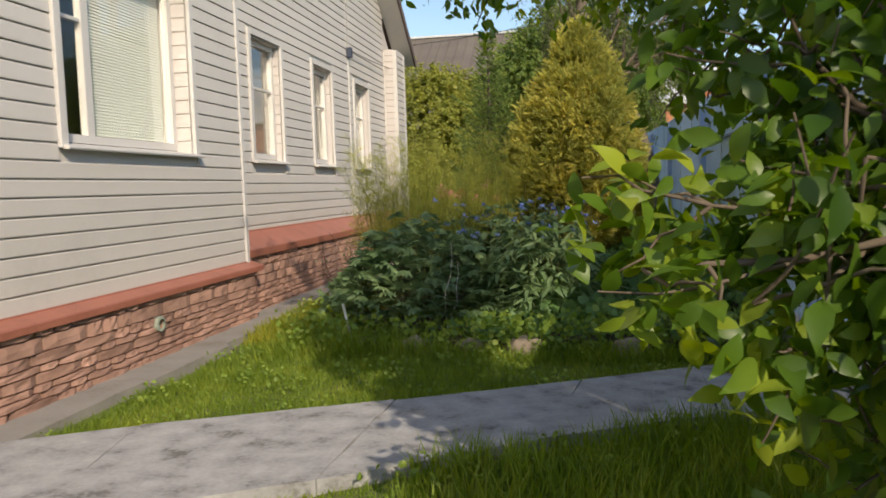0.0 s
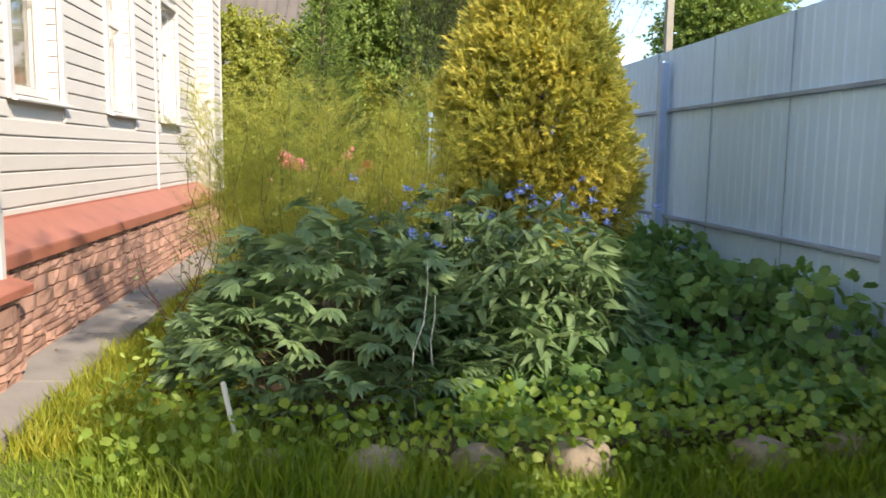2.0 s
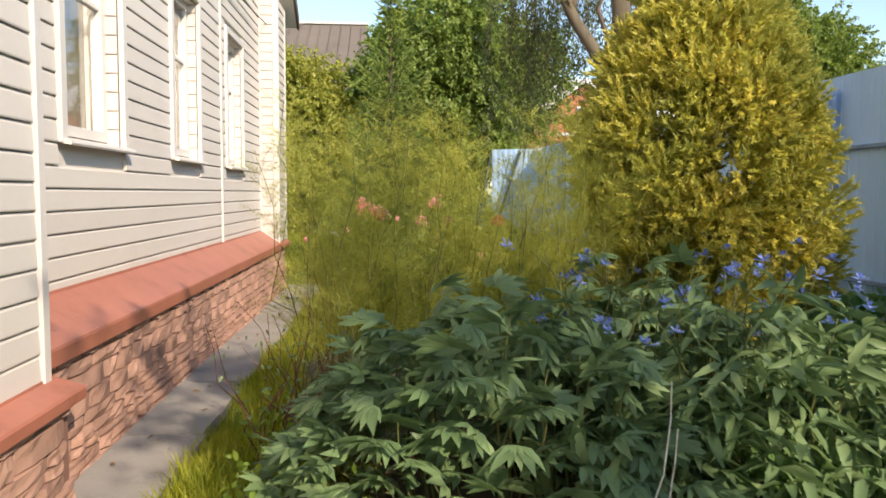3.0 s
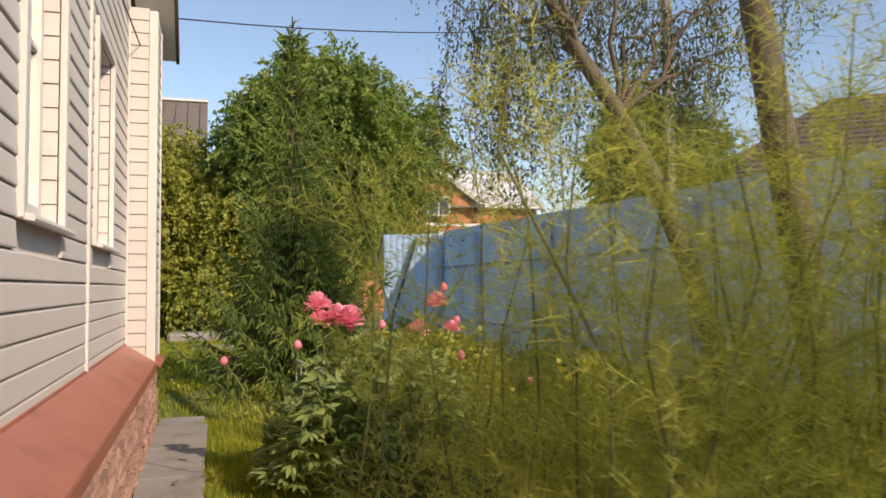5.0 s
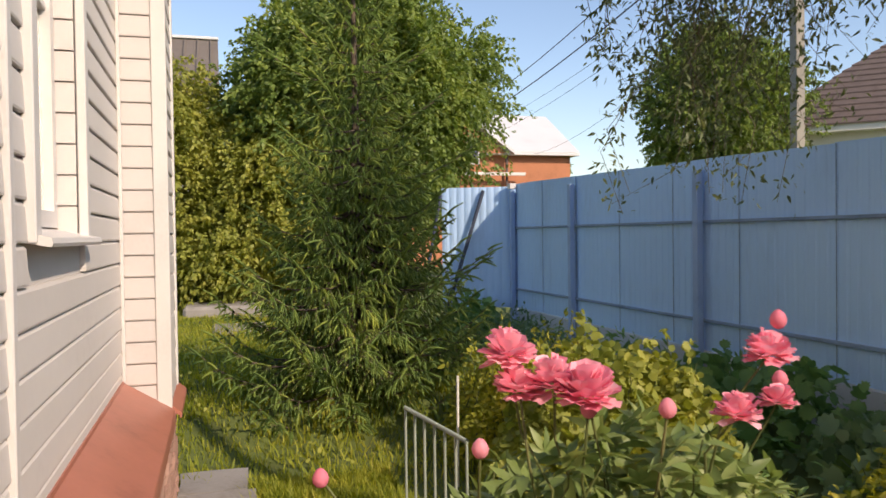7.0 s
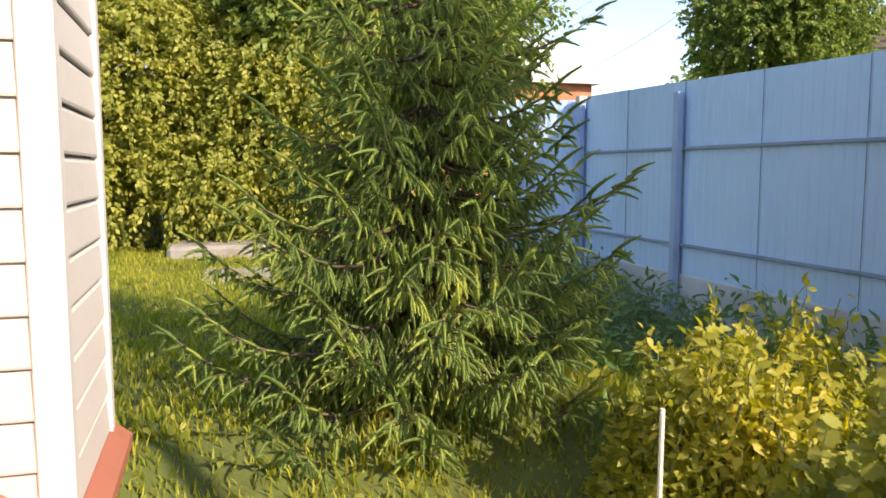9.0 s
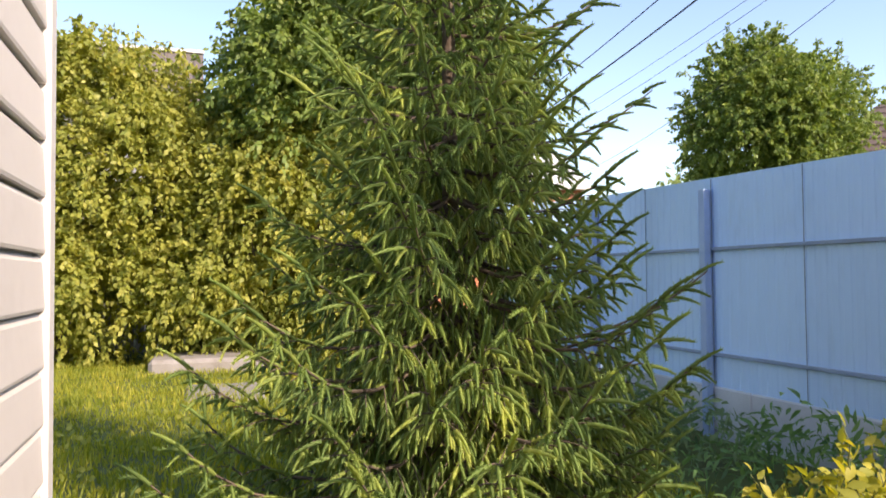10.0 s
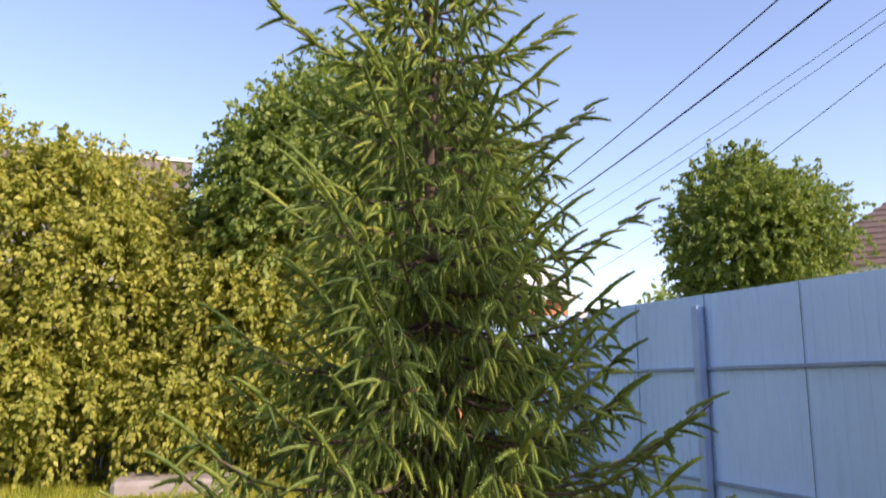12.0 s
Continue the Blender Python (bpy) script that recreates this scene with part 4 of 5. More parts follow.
# golden thuja
thuja = thing("golden_thuja", 3.32, 10.7, 0, "dense egg-shaped golden thuja glowing yellow-green", "thuja")
v, f = tube([(np.array([(3.32, 10.7, -0.05), (3.32, 10.7, 0.6), (3.32, 10.7, 2.4)]), np.array([0.06, 0.05, 0.01]))], 8)
soup("trunk", v, f, BARK, thuja, smooth=True)
hubs = 560
hz = rng.beta(1.25, 1.45, hubs)
zt = 0.36 + hz * 2.30
ha = rng.uniform(0, 2 * math.pi, hubs)
prof = np.interp(zt, (0.3, 0.6, 1.0, 1.5, 1.95, 2.3, 2.5, 2.7), (0.24, 0.46, 0.61, 0.62, 0.46, 0.27, 0.15, 0.02))
rr = prof * (1 + 0.09 * np.sin(ha * 3 + zt * 3)) * np.where(rng.uniform(size=hubs) < 0.25, rng.uniform(0.55, 0.8, hubs), rng.uniform(0.84, 1.04, hubs))
hub = np.stack([3.30 + rr * np.cos(ha), 10.7 + rr * np.sin(ha), zt], -1)
out = np.stack([np.cos(ha), np.sin(ha), np.full(hubs, 0.75)], -1)
# each hub carries upright fans of scaly sprays
n = 25000
i_ = rng.integers(0, hubs, n)
wide = rng.uniform(0.05, 0.13, hubs)
off = rand_dirs(n) * (rng.uniform(0.1, 1, n) ** 0.5 * wide[i_])[:, None] * (1, 1, 1.5)
d = unit(out[i_]) * 0.8 + off / wide[i_][:, None] * 0.8 + rng.normal(size=(n, 3)) * 0.2
v, f = strew(SPRAY, hub[i_] + off, frames(d, rand_dirs(n)), rng.uniform(0.05, 0.10, n))
tagged(soup("foliage", v, f, GOLD, thuja), kind="stuff")

# asparagus: tall stalks with a haze of thread leaves
asp = thing("asparagus_clump", 1.75, 10.9, 0, "tall feathery yellow-green asparagus fronds", "asparagus")
n = 80
bs = on_ground(n, 1.05, 2.55, 10.2, 10.9)
tp = bs + np.stack([rng.uniform(-.3, .3, n), rng.uniform(-.35, .08, n), rng.uniform(0.95, 1.70, n)], -1)
for a, b in zip(bs, tp):
    v, f = tube([(bend(a, b, 0, 0.03, 7), np.linspace(0.006, 0.0015, 7))], 4)
    soup("stalk", v, f, STEM, asp)
m = 6600
i_ = rng.integers(0, n, m)
t_ = rng.uniform(0.30, 1.0, m)[:, None]
root = bs[i_] + (tp - bs)[i_] * t_
d = rand_dirs(m) * (1, 1, 0.25) + (0, 0, 0.45)
root = root + unit(d) * rng.uniform(0, 0.22, m)[:, None] * (1.15 - t_)
v, f = strew(FEATHER, root, frames(d, rand_dirs(m)), rng.uniform(0.07, 0.15, m))
tagged(soup("fronds", v, f, FERN, asp), kind="stuff")

coral = thing("coral_peony", 2.12, 10.5, 0, "single coral red peony bloom on a tall stem", "flower")
stems("stem", np.array([(2.15, 10.45, 0.0)]), np.array([(2.12, 10.5, 1.1)]), 0.006, 0.004, STEM, coral)
blossom((2.12, 10.5, 1.10), 0.085, CORAL, coral)

# --- pink peony by the walkway ---
rose = bush("pink_peony_bush", 1.66, 14.0, 0.72, 0.72, 0.86, 3600, ROSELEAF, (0.075, 0.13), LEAFLET, "leafy peony bush with full pink blooms and buds", "peony bush", 0.15, 0.12, 60, palm=5, shoots=26)
blooms = [(1.29, 14.04, 1.13, 0.15), (1.40, 13.95, 1.05, 0.16), (1.31, 14.0, 1.03, 0.14), (1.46, 13.86, 1.03, 0.17), (1.97, 13.73, 1.14, 0.13), (1.85, 13.71, 0.98, 0.12), (2.10, 13.85, 0.97, 0.10)]
for x_, y_, z_, s_ in blooms:
    blossom((x_, y_, z_), s_, PINK, rose)
for x_, y_, z_ in ((0.73, 14.1, 0.80), (1.46, 13.85, 1.0), (2.02, 13.75, 1.24), (1.98, 13.3, 0.86), (2.35, 13.2, 0.72), (1.62, 13.7, 1.02), (2.15, 13.9, 1.03), (1.15, 13.9, 0.9)):
    bud((x_, y_, z_), 0.05, BUD, rose)
heads = np.array([b[:3] for b in blooms] + [(0.73, 14.1, 0.80), (1.46, 13.85, 1.0), (1.98, 13.3, 0.86), (2.35, 13.2, 0.72), (1.62, 13.7, 1.02), (1.15, 13.9, 0.9)])
feet = np.stack([1.62 + (heads[:, 0] - 1.62) * 0.35, 14.05 + (heads[:, 1] - 14.05) * 0.35, np.full(len(heads), 0.05)], -1)
stems("stem_mass", feet, heads, 0.007, 0.004, STEM, rose, 0.05)

grille = thing("garden_rail", 1.4, 15.3, 0, "low bent garden rail of thin painted bars", "garden rail")
paths = [(np.array([(1.32, 15.52, 0.66), (1.48, 15.05, 0.60)]), np.full(2, 0.012)), (np.array([(1.32, 15.52, 0.18), (1.48, 15.05, 0.12)]), np.full(2, 0.010))]
for pp in paths:
    v, f = tube([pp], 6)
    soup("rail", v, f, GRILLE, grille)
for i in range(7):
    t_ = i / 6
    x_, y_ = 1.32 + 0.16 * t_, 15.52 - 0.47 * t_
    v, f = tube([(np.array([(x_, y_, -0.05), (x_, y_, 0.66 - 0.06 * t_)]), np.full(2, 0.007))], 5)
    soup("bar", v, f, GRILLE, grille)

bush("currant_bush", 2.55, 15.7, 0.72, 0.62, 0.82, 5600, LIMELEAF, (0.036, 0.062), LOBED, "rounded currant bush with yellow-green lobed leaves", "bush", 0.15, 0.15, 40, shoots=40)
bush("yellow_spirea", 2.28, 16.7, 0.40, 0.5, 0.66, 3600, YELLOWLEAF, (0.035, 0.065), LEAF, "yellow-leaved spirea bush in the sun", "bush", 0.1, 0.05, 60, shoots=70)
bush("yellow_spirea", 2.75, 16.9, 0.55, 0.55, 0.66, 3600, YELLOWLEAF, (0.035, 0.065), LEAF, "yellow-leaved spirea bush beside the spruce", "bush", 0.1, 0.05, 60, shoots=70)
bush("yellow_spirea", 2.7, 13.1, 0.5, 0.5, 0.62, 2600, YELLOWLEAF, (0.035, 0.065), LEAF, "yellow-leaved spirea bush near the leaning tree", "bush", 0.1, 0.05, 40, shoots=50)
bush("yellow_spirea", 3.35, 14.15, 0.55, 0.6, 0.72, 3000, YELLOWLEAF, (0.035, 0.065), LEAF, "yellow-leaved spirea bush under the leaning tree", "bush", 0.1, 0.05, 40, shoots=50)
st = thing("white_stake", 1.84, 16.35, 0, "thin upright white stake among yellow leaves", "stake")
v, f = tube([(np.array([(1.84, 16.35, -0.05), (1.845, 16.35, 0.64)]), np.full(2, 0.008))], 6)
soup("stick", v, f, WHITEWOOD, st)

border = thing("fence_border_plants", 4.1, 17, 0, "dark leafy perennials growing along the fence", "plants", kind="stuff")
for y0 in np.arange(12.2, 22.5, 0.9):
    k = 260
    p = mound(k, rng.uniform(3.9, 4.25), y0 + 0.4, 0.5, 0.6, rng.uniform(0.38, 0.68), 0.2)
    foliage("leaves", p, GREENLEAF if rng.uniform() < 0.6 else PEONYLEAF, border, (0.07, 0.14), LANCE if rng.uniform() < 0.5 else LOBED, 0.1)
p = on_ground(2600, 2.2, 4.6, 12.2, 22.5)
p[:, 2] = rng.uniform(0.02, 0.3, len(p))
foliage("leaves", p, GREENLEAF, border, (0.06, 0.11), LANCE, 0.0)

# --- the spruce ---
spruce = thing("spruce_tree", 1.58, 18.2, 0, "young spruce with layered drooping boughs to the ground", "spruce")
SB, STOP = np.array((1.58, 18.2, -0.05)), 4.3
v, f = tube([(np.array([SB, (1.57, 18.21, 1.6), (1.56, 18.2, STOP)]), np.array([0.065, 0.04, 0.008]))], 9)
soup("trunk", v, f, BARK, spruce, smooth=True)
br, tw, sp, sd, ss = [], [], [], [], []
z_ = 0.24
while z_ < STOP - 0.12:
    h = z_ / STOP
    reach = 1.38 * (1 - h) ** 1.32 + 0.08
    if z_ < 0.5:
        reach *= 0.86
    a0 = rng.uniform(0, 6.28)
    count = 8 if h < 0.5 else 6
    for j in range(count):
        a = a0 + j * 2 * math.pi / count + rng.uniform(-0.28, 0.28)
        L = reach * rng.uniform(0.72, 1.04)
        k = 9
        t_ = np.linspace(0, 1, k)
        rise = (-0.22 + 0.38 * h) * L
        pts = np.stack([1.57 + math.cos(a) * L * t_, 18.2 + math.sin(a) * L * t_, z_ + 0.10 * (1 - h) + rise * t_ - 0.16 * L * (1 - h) * np.sin(t_ * 3.14) + 0.20 * L * t_ ** 4], -1)
        pts[:, 2] = np.maximum(pts[:, 2], 0.06)
        br.append((pts, np.linspace(0.014 * (1 - h) + 0.004, 0.003, k)))
        fwd = unit(np.gradient(pts, axis=0))
        side = np.array((-math.sin(a), math.cos(a), 0))
        sgn, u = rng.choice((-1, 1)), 0.12
        hang = rng.uniform(0.35, 0.85) * (1 - 0.45 * h)
        while u < 0.97:
            i0 = min(int(u * (k - 1)), k - 2)
            fr = u * (k - 1) - i0
            q = pts[i0] * (1 - fr) + pts[i0 + 1] * fr
            sgn = -sgn
            TL = (0.34 * L * (1.0 - u) + 0.06) * rng.uniform(0.75, 1.15)
            td = unit(fwd[i0] * 0.85 + side * sgn * 0.8 + np.array((0, 0, -0.55 * hang + rng.uniform(-0.12, 0.12))))
            end = q + td * TL
            tw.append((np.stack([q, (q + end) / 2 + (0, 0, 0.008), end]), np.array((0.004, 0.003, 0.002))))
            w, flip = 0.035, 1
            cr = unit(np.cross(td, np.array((0, 0, 1.0))))
            while w < TL - 0.02:
                flip = -flip
                sp.append(q + td * w)
                sd.append(td * 0.6 + cr * flip * 0.65 + np.array((0, 0, rng.uniform(-0.45, 0.15) - hang)))
                ss.append(rng.uniform(0.062, 0.098) * (1 - 0.1 * h))
                w += rng.uniform(0.028, 0.042)
            sp.append(end - td * 0.03)
            sd.append(td + np.array((0, 0, -0.25 * hang)))
            ss.append(rng.uniform(0.09, 0.13) * (1 - 0.15 * h))
            u += rng.uniform(0.045, 0.065) / max(L, 0.30)
        for i0 in (3, 5, 6, 7):
            sp.append(pts[i0])
            sd.append(fwd[i0] + np.array((0, 0, 0.35)))
            ss.append(0.12)
        sp.append(pts[-2] * 0.3 + pts[-1] * 0.7)
        sd.append(fwd[-1] + (0, 0, 0.1))
        ss.append(0.15)
    z_ += rng.uniform(0.105, 0.145) * (1 + 0.25 * h)
# long boughs reaching out of the outline, their tips turned up
for zb, a, L in ((2.45, -0.20, 0.72), (1.95, -0.1, 0.98), (1.05, -0.35, 1.12), (1.0, -0.12, 1.16), (3.55, 0.15, 0.55), (2.75, 3.25, 0.72), (3.0, 3.5, 0.55), (2.85, -0.3, 0.58)):
    t_ = np.linspace(0, 1, 12)
    pts = np.stack([1.57 + math.cos(a) * L * t_, 18.2 + math.sin(a) * L * t_, zb + 0.16 * L * t_ - 0.05 * np.sin(t_ * 3.1) + 0.14 * L * t_ ** 4], -1)
    br.append((pts, np.linspace(0.011, 0.004, 12)))
    go = unit(pts[-1] - pts[0])
    for i in range(4, 12):
        sp.append(pts[i] - go * 0.05)
        sd.append(pts[i] - pts[i - 1])
        ss.append(0.12)
        for sg in (-1, 1):
            if i % 2 == 0:
                sp.append(pts[i])
                sd.append(go * 0.9 + np.array((-math.sin(a) * sg * 0.7, math.cos(a) * sg * 0.7, 0.3 * sg)))
                ss.append(rng.uniform(0.09, 0.14))
# leader
for zz in np.arange(STOP - 0.45, STOP, 0.05):
    for j in range(2):
        a = rng.uniform(0, 6.28)
        sp.append(np.array((1.56, 18.2, zz)))
        sd.append(np.array((math.cos(a) * 0.7, math.sin(a) * 0.7, 0.8)))
        ss.append(0.11)
sp, sd, ss = np.array(sp), np.array(sd), np.array(ss)
for b_ in br:
    v, f = tube([b_], 4)
    soup("branch", v, f, BARK, spruce)
sizes = np.stack([ss * 0.4 + 0.068, ss, ss * 0.4 + 0.068], -1)
v, f = tube(tw, 3)
tagged(soup("twig_mass", v, f, BARK, spruce), kind="stuff")
v, f = strew(SHOOT, sp, frames(sd, rand_dirs(len(sp)) * 0.5 + (0, 0, 1.5)), sizes)
tagged(soup("needles", v, f, SPRUCE, spruce), kind="stuff")

# --- leaning tree with hanging twigs ---
lean = thing("leaning_tree", 4.44, 14.3, 0, "leaning mossy tree with hanging twigs of small leaves", "tree")
trunk = np.array([(4.44, 14.3, -0.1), (4.42, 14.4, 0.80), (4.33, 14.6, 1.45), (4.16, 14.75, 2.08), (3.85, 14.8, 2.65), (3.54, 14.85, 3.12), (3.22, 15.0, 3.8), (3.05, 15.3, 4.7)])
v, f = tube([(trunk, np.array([0.12, 0.095, 0.085, 0.078, 0.072, 0.062, 0.04, 0.02]))], 10)
soup("trunk", v, f, BARKL, lean, smooth=True)
trunk2 = np.array([(3.72, 12.35, -0.1), (3.5, 12.45, 1.6), (3.34, 12.52, 2.8), (3.4, 12.6, 4.2), (3.3, 12.9, 5.6)])
v, f = tube([(trunk2, np.array([0.11, 0.09, 0.075, 0.05, 0.02]))], 10)
soup("trunk", v, f, BARKL, lean, smooth=True)
bs, hang, leafp = [], [], []
ends = [(3.05, 16.1, 3.9), (3.4, 16.05, 3.8), (3.75, 15.95, 3.9), (3.0, 15.2, 4.6), (2.6, 14.6, 4.4), (3.9, 15.3, 4.3), (4.6, 15.3, 3.9), (5.2, 15.0, 3.8), (5.7, 14.7, 4.2), (4.3, 15.2, 4.5), (5.0, 15.6, 3.4), (5.6, 15.4, 3.5)]
for i, e in enumerate(ends):
    s = trunk[5] if i < 6 else trunk[4]
    p = bend(s, e, -0.15, 0.05, 8)
    bs.append((p, np.linspace(0.03, 0.006, 8)))
    curtain = i < 3
    for j in range(22 if curtain else 19):
        b0 = p[rng.integers(5 if curtain else 3, 8)] + rng.normal(size=3) * (0.2, 0.12, 0.2)
        L = rng.uniform(0.9, 1.9) if curtain else rng.uniform(0.4, 1.1)
        q = np.stack([b0 + np.array((rng.normal() * 0.10, rng.normal() * 0.10, -1.0)) * L * t for t in np.linspace(0, 1, 6)]) + rng.normal(size=(6, 3)) * 0.025
        bs.append((q, np.linspace(0.004, 0.0015, 6)))
        k = int((85 if curtain else 70) * L)
        t_ = rng.uniform(0, 5, k)
        i0 = np.minimum(t_.astype(int), 4)
        leafp.append(q[i0] * (1 - (t_ - i0))[:, None] + q[i0 + 1] * (t_ - i0)[:, None] + rng.normal(size=(k, 3)) * 0.05)
    leafp.append(np.asarray(e) + rng.normal(size=(150 if curtain else 260, 3)) * ((0.25, 0.12, 0.2) if curtain else (0.35, 0.35, 0.22)))
v, f = tube(bs, 4)
tagged(soup("twig_mass", v, f, BARK, lean), kind="stuff")
foliage("leaves", np.concatenate(leafp), WILLOWLEAF, lean, (0.034, 0.064), LEAFLET, 0.6)

# --- fruit tree beside the path, under which the walk begins ---
pear = thing("pear_tree", 4.35, 4.2, 0, "leafy fruit tree with broad glossy leaves beside the path", "tree")
tr = np.array([(4.38, 4.1, -0.1), (4.36, 4.2, 1.2), (4.3, 4.15, 2.4), (4.35, 4.0, 3.8)])
v, f = tube([(tr, np.array([0.10, 0.085, 0.06, 0.02]))], 10)
soup("trunk", v, f, BARK, pear, smooth=True)
bs, leafp = [], []
tips = [(3.43, 4.1, 1.0), (3.60, 4.12, 0.95), (3.55, 4.25, 1.12), (3.70, 4.2, 0.85), (3.78, 4.12, 1.2), (3.82, 4.35, 0.78), (3.98, 4.5, 0.6), (4.05, 4.45, 0.7), (3.98, 4.4, 0.5), (4.15, 4.6, 0.4),
        (3.55, 4.7, 1.5), (3.75, 4.65, 1.35), (3.95, 4.7, 1.55), (3.85, 4.85, 1.2), (3.62, 5.1, 1.6), (4.05, 4.8, 1.75), (4.0, 4.9, 1.0), (4.2, 5.0, 1.4), (4.1, 4.5, 0.7), (3.8, 5.3, 1.9), (4.2, 5.3, 1.8),
        (2.95, 6.1, 2.05), (3.2, 6.0, 2.0), (3.45, 6.2, 2.1), (3.3, 5.6, 1.98), (3.6, 5.7, 1.85), (3.75, 5.9, 2.1), (3.1, 5.3, 2.2), (2.9, 5.5, 2.05), (3.25, 5.9, 2.25), (2.7, 6.0, 2.2), (3.6, 5.4, 2.0), (3.8, 5.5, 2.2), (3.9, 6.0, 2.3), (4.3, 5.6, 2.2), (3.5, 5.0, 2.1), (4.4, 4.4, 2.4), (3.4, 4.4, 2.4),
        (3.68, 4.25, 1.0), (3.82, 4.3, 1.05)]
for tip in tips:
    s = tr[1] if tip[2] < 1.9 else tr[2]
    p = bend(s, tip, 0.03, 0.05, 8)
    bs.append((p, np.linspace(0.016, 0.004, 8)))
    for j in range(9):
        b0 = p[rng.integers(3, 8)]
        q = b0 + unit(rng.normal(size=3) + (0, 0, 0.1)) * rng.uniform(0.12, 0.36)
        bs.append((bend(b0, q, 0, 0.05, 5), np.linspace(0.005, 0.002, 5)))
        t_ = rng.uniform(0.15, 1.05, 21)[:, None]
        leafp.append(b0 + (q - b0) * t_ + rng.normal(size=(21, 3)) * 0.04)
leafp = np.concatenate(leafp)
small = leafp[:, 1] > 4.75
far_ok = np.linalg.norm(leafp - np.array((3.3, 2.7, 1.17)), axis=1) > 0.8
v, f = tube(bs, 5)
tagged(soup("branch_mass", v, f, BARK, pear, smooth=True), kind="stuff")
foliage("leaves", leafp[far_ok & ~small], NEARLEAF, pear, (0.055, 0.10), OVAL, 0.35)
foliage("leaves", np.concatenate([leafp[far_ok & small], leafp[far_ok & small] + rng.normal(size=(int((far_ok & small).sum()), 3)) * 0.07]), NEARLEAF, pear, (0.04, 0.07), LEAF, 0.45)
# two leaf clumps out of view, added to shade the pear leaves and path
foliage("crown", blob_points((4.05, 4.6, 2.85), (0.85, 0.7, 0.28), 700, 0.3), NEARLEAF, pear, (0.08, 0.13), ROUND, 0.35)
foliage("crown", blob_points((4.62, 3.55, 2.5), (0.7, 0.65, 0.4), 1000, 0.3), NEARLEAF, pear, (0.07, 0.11), ROUND, 0.35)
# the high crown overhead that shades the bed
foliage("crown", blob_points((5.4, 3.9, 4.8), (1.7, 1.9, 1.2), 2200, 0.3), NEARLEAF, pear, (0.08, 0.13), ROUND, 0.35)

# --- lawn ---
def lawn(name, n, x0, x1, y0, y1, h, w, clear, label, mat=GRASS):
    p = on_ground(n, x0, x1, y0, y1)
    p = p[clear(p[:, 0], p[:, 1])]
    tuft = 0.5 + 0.5 * np.sin(p[:, 0] * 3.1 + np.sin(p[:, 1] * 2.3) * 2) * np.sin(p[:, 1] * 2.7 + p[:, 0])
    p[:, 2] = ground_height(p[:, 0], p[:, 1]) - 0.035
    d = rand_dirs(len(p)) * (1, 1, 0)
    hs = rng.uniform(h[0], h[1], len(p)) * (0.6 + 0.8 * tuft)
    turn = frames(d, np.array([0, 0, 1.0]) + rng.normal(size=(len(p), 3)) * 0.25)
    v, f = strew(BLADE, p, turn, np.stack([rng.uniform(*w, len(p)), hs * rng.uniform(0.4, 1.3, len(p)), hs], -1))
    return tagged(soup(name, v, f, mat), label, "grass", kind="stuff")


def off_path(x, y):
    fy = np.interp(x, [q[0] for q in far_edge], [q[1] for q in far_edge])
    ny = np.interp(x, [q[0] for q in near_edge], [q[1] for q in near_edge])
    on = (y < fy - 0.02) & (y > ny + 0.02)
    house = x < 0.66 + 0.03 * np.sin(y * 7)
    plants = (y > 8.5) & (y < 10.3) & (x > 1.6)
    return ~on & ~house & ~plants


lawn("lawn_grass", 150000, 0.6, 4.75, 2.2, 8.75, (0.03, 0.065), (0.004, 0.008), off_path, "sunlit yellow-green lawn grass by the path")
lawn("fringe_grass", 9000, 1.0, 4.6, 7.85, 8.5, (0.06, 0.19), (0.006, 0.010), off_path, "taller uncut grass along the bed")
lawn("fringe_grass", 9000, 2.6, 4.7, 4.6, 6.6, (0.10, 0.20), (0.006, 0.010), off_path, "taller uncut grass beside the concrete path")
lawn("side_grass", 30000, 0.62, 1.5, 8.4, 16.8, (0.06, 0.14), (0.006, 0.010), lambda x, y: x > 0.62 + 0.03 * np.sin(y * 6), "strip of grass between walkway and plants", DRYGRASS)
lawn("back_lawn", 70000, -4.0, 3.6, 15.4, 27.0, (0.05, 0.10), (0.009, 0.016), lambda x, y: ~((x < 0.7) & (y < 16.75)), "sunny mown lawn round the spruce", DRYGRASS)

# --- beyond the garden ---
tree("walnut_tree", (3.2, 27.5, 0), (3.0, 27.5, 5.5), (3.25, 27.2, 3.8), (3.2, 2.5, 3.2), 110000, TREELEAF, (0.065, 0.125), "tall broad green tree behind the spruce", 0.16, lumps=34, template=DIAMOND, spray=0.75, boughs=24)
tree("lime_hedge", (-1.4, 27.2, 0), (-1.4, 27.2, 3.9), (-1.1, 27.2, 2.5), (3.1, 1.4, 2.5), 66000, LIMELEAF, (0.06, 0.115), "high sunlit yellow-green shrub hedge", 0.07, lumps=30, template=DIAMOND, category="hedge", boughs=30, spray=0.8, arch=0.6, rise=0.6)
tree("lime_hedge", (1.5, 26.4, 0), (1.5, 26.4, 2.8), (1.7, 26.3, 1.9), (1.9, 1.1, 2.0), 42000, LIMELEAF, (0.055, 0.105), "sunlit yellow-green shrub behind the spruce", 0.06, lumps=24, template=DIAMOND, category="hedge", boughs=24, spray=0.7, arch=0.6, rise=0.5)
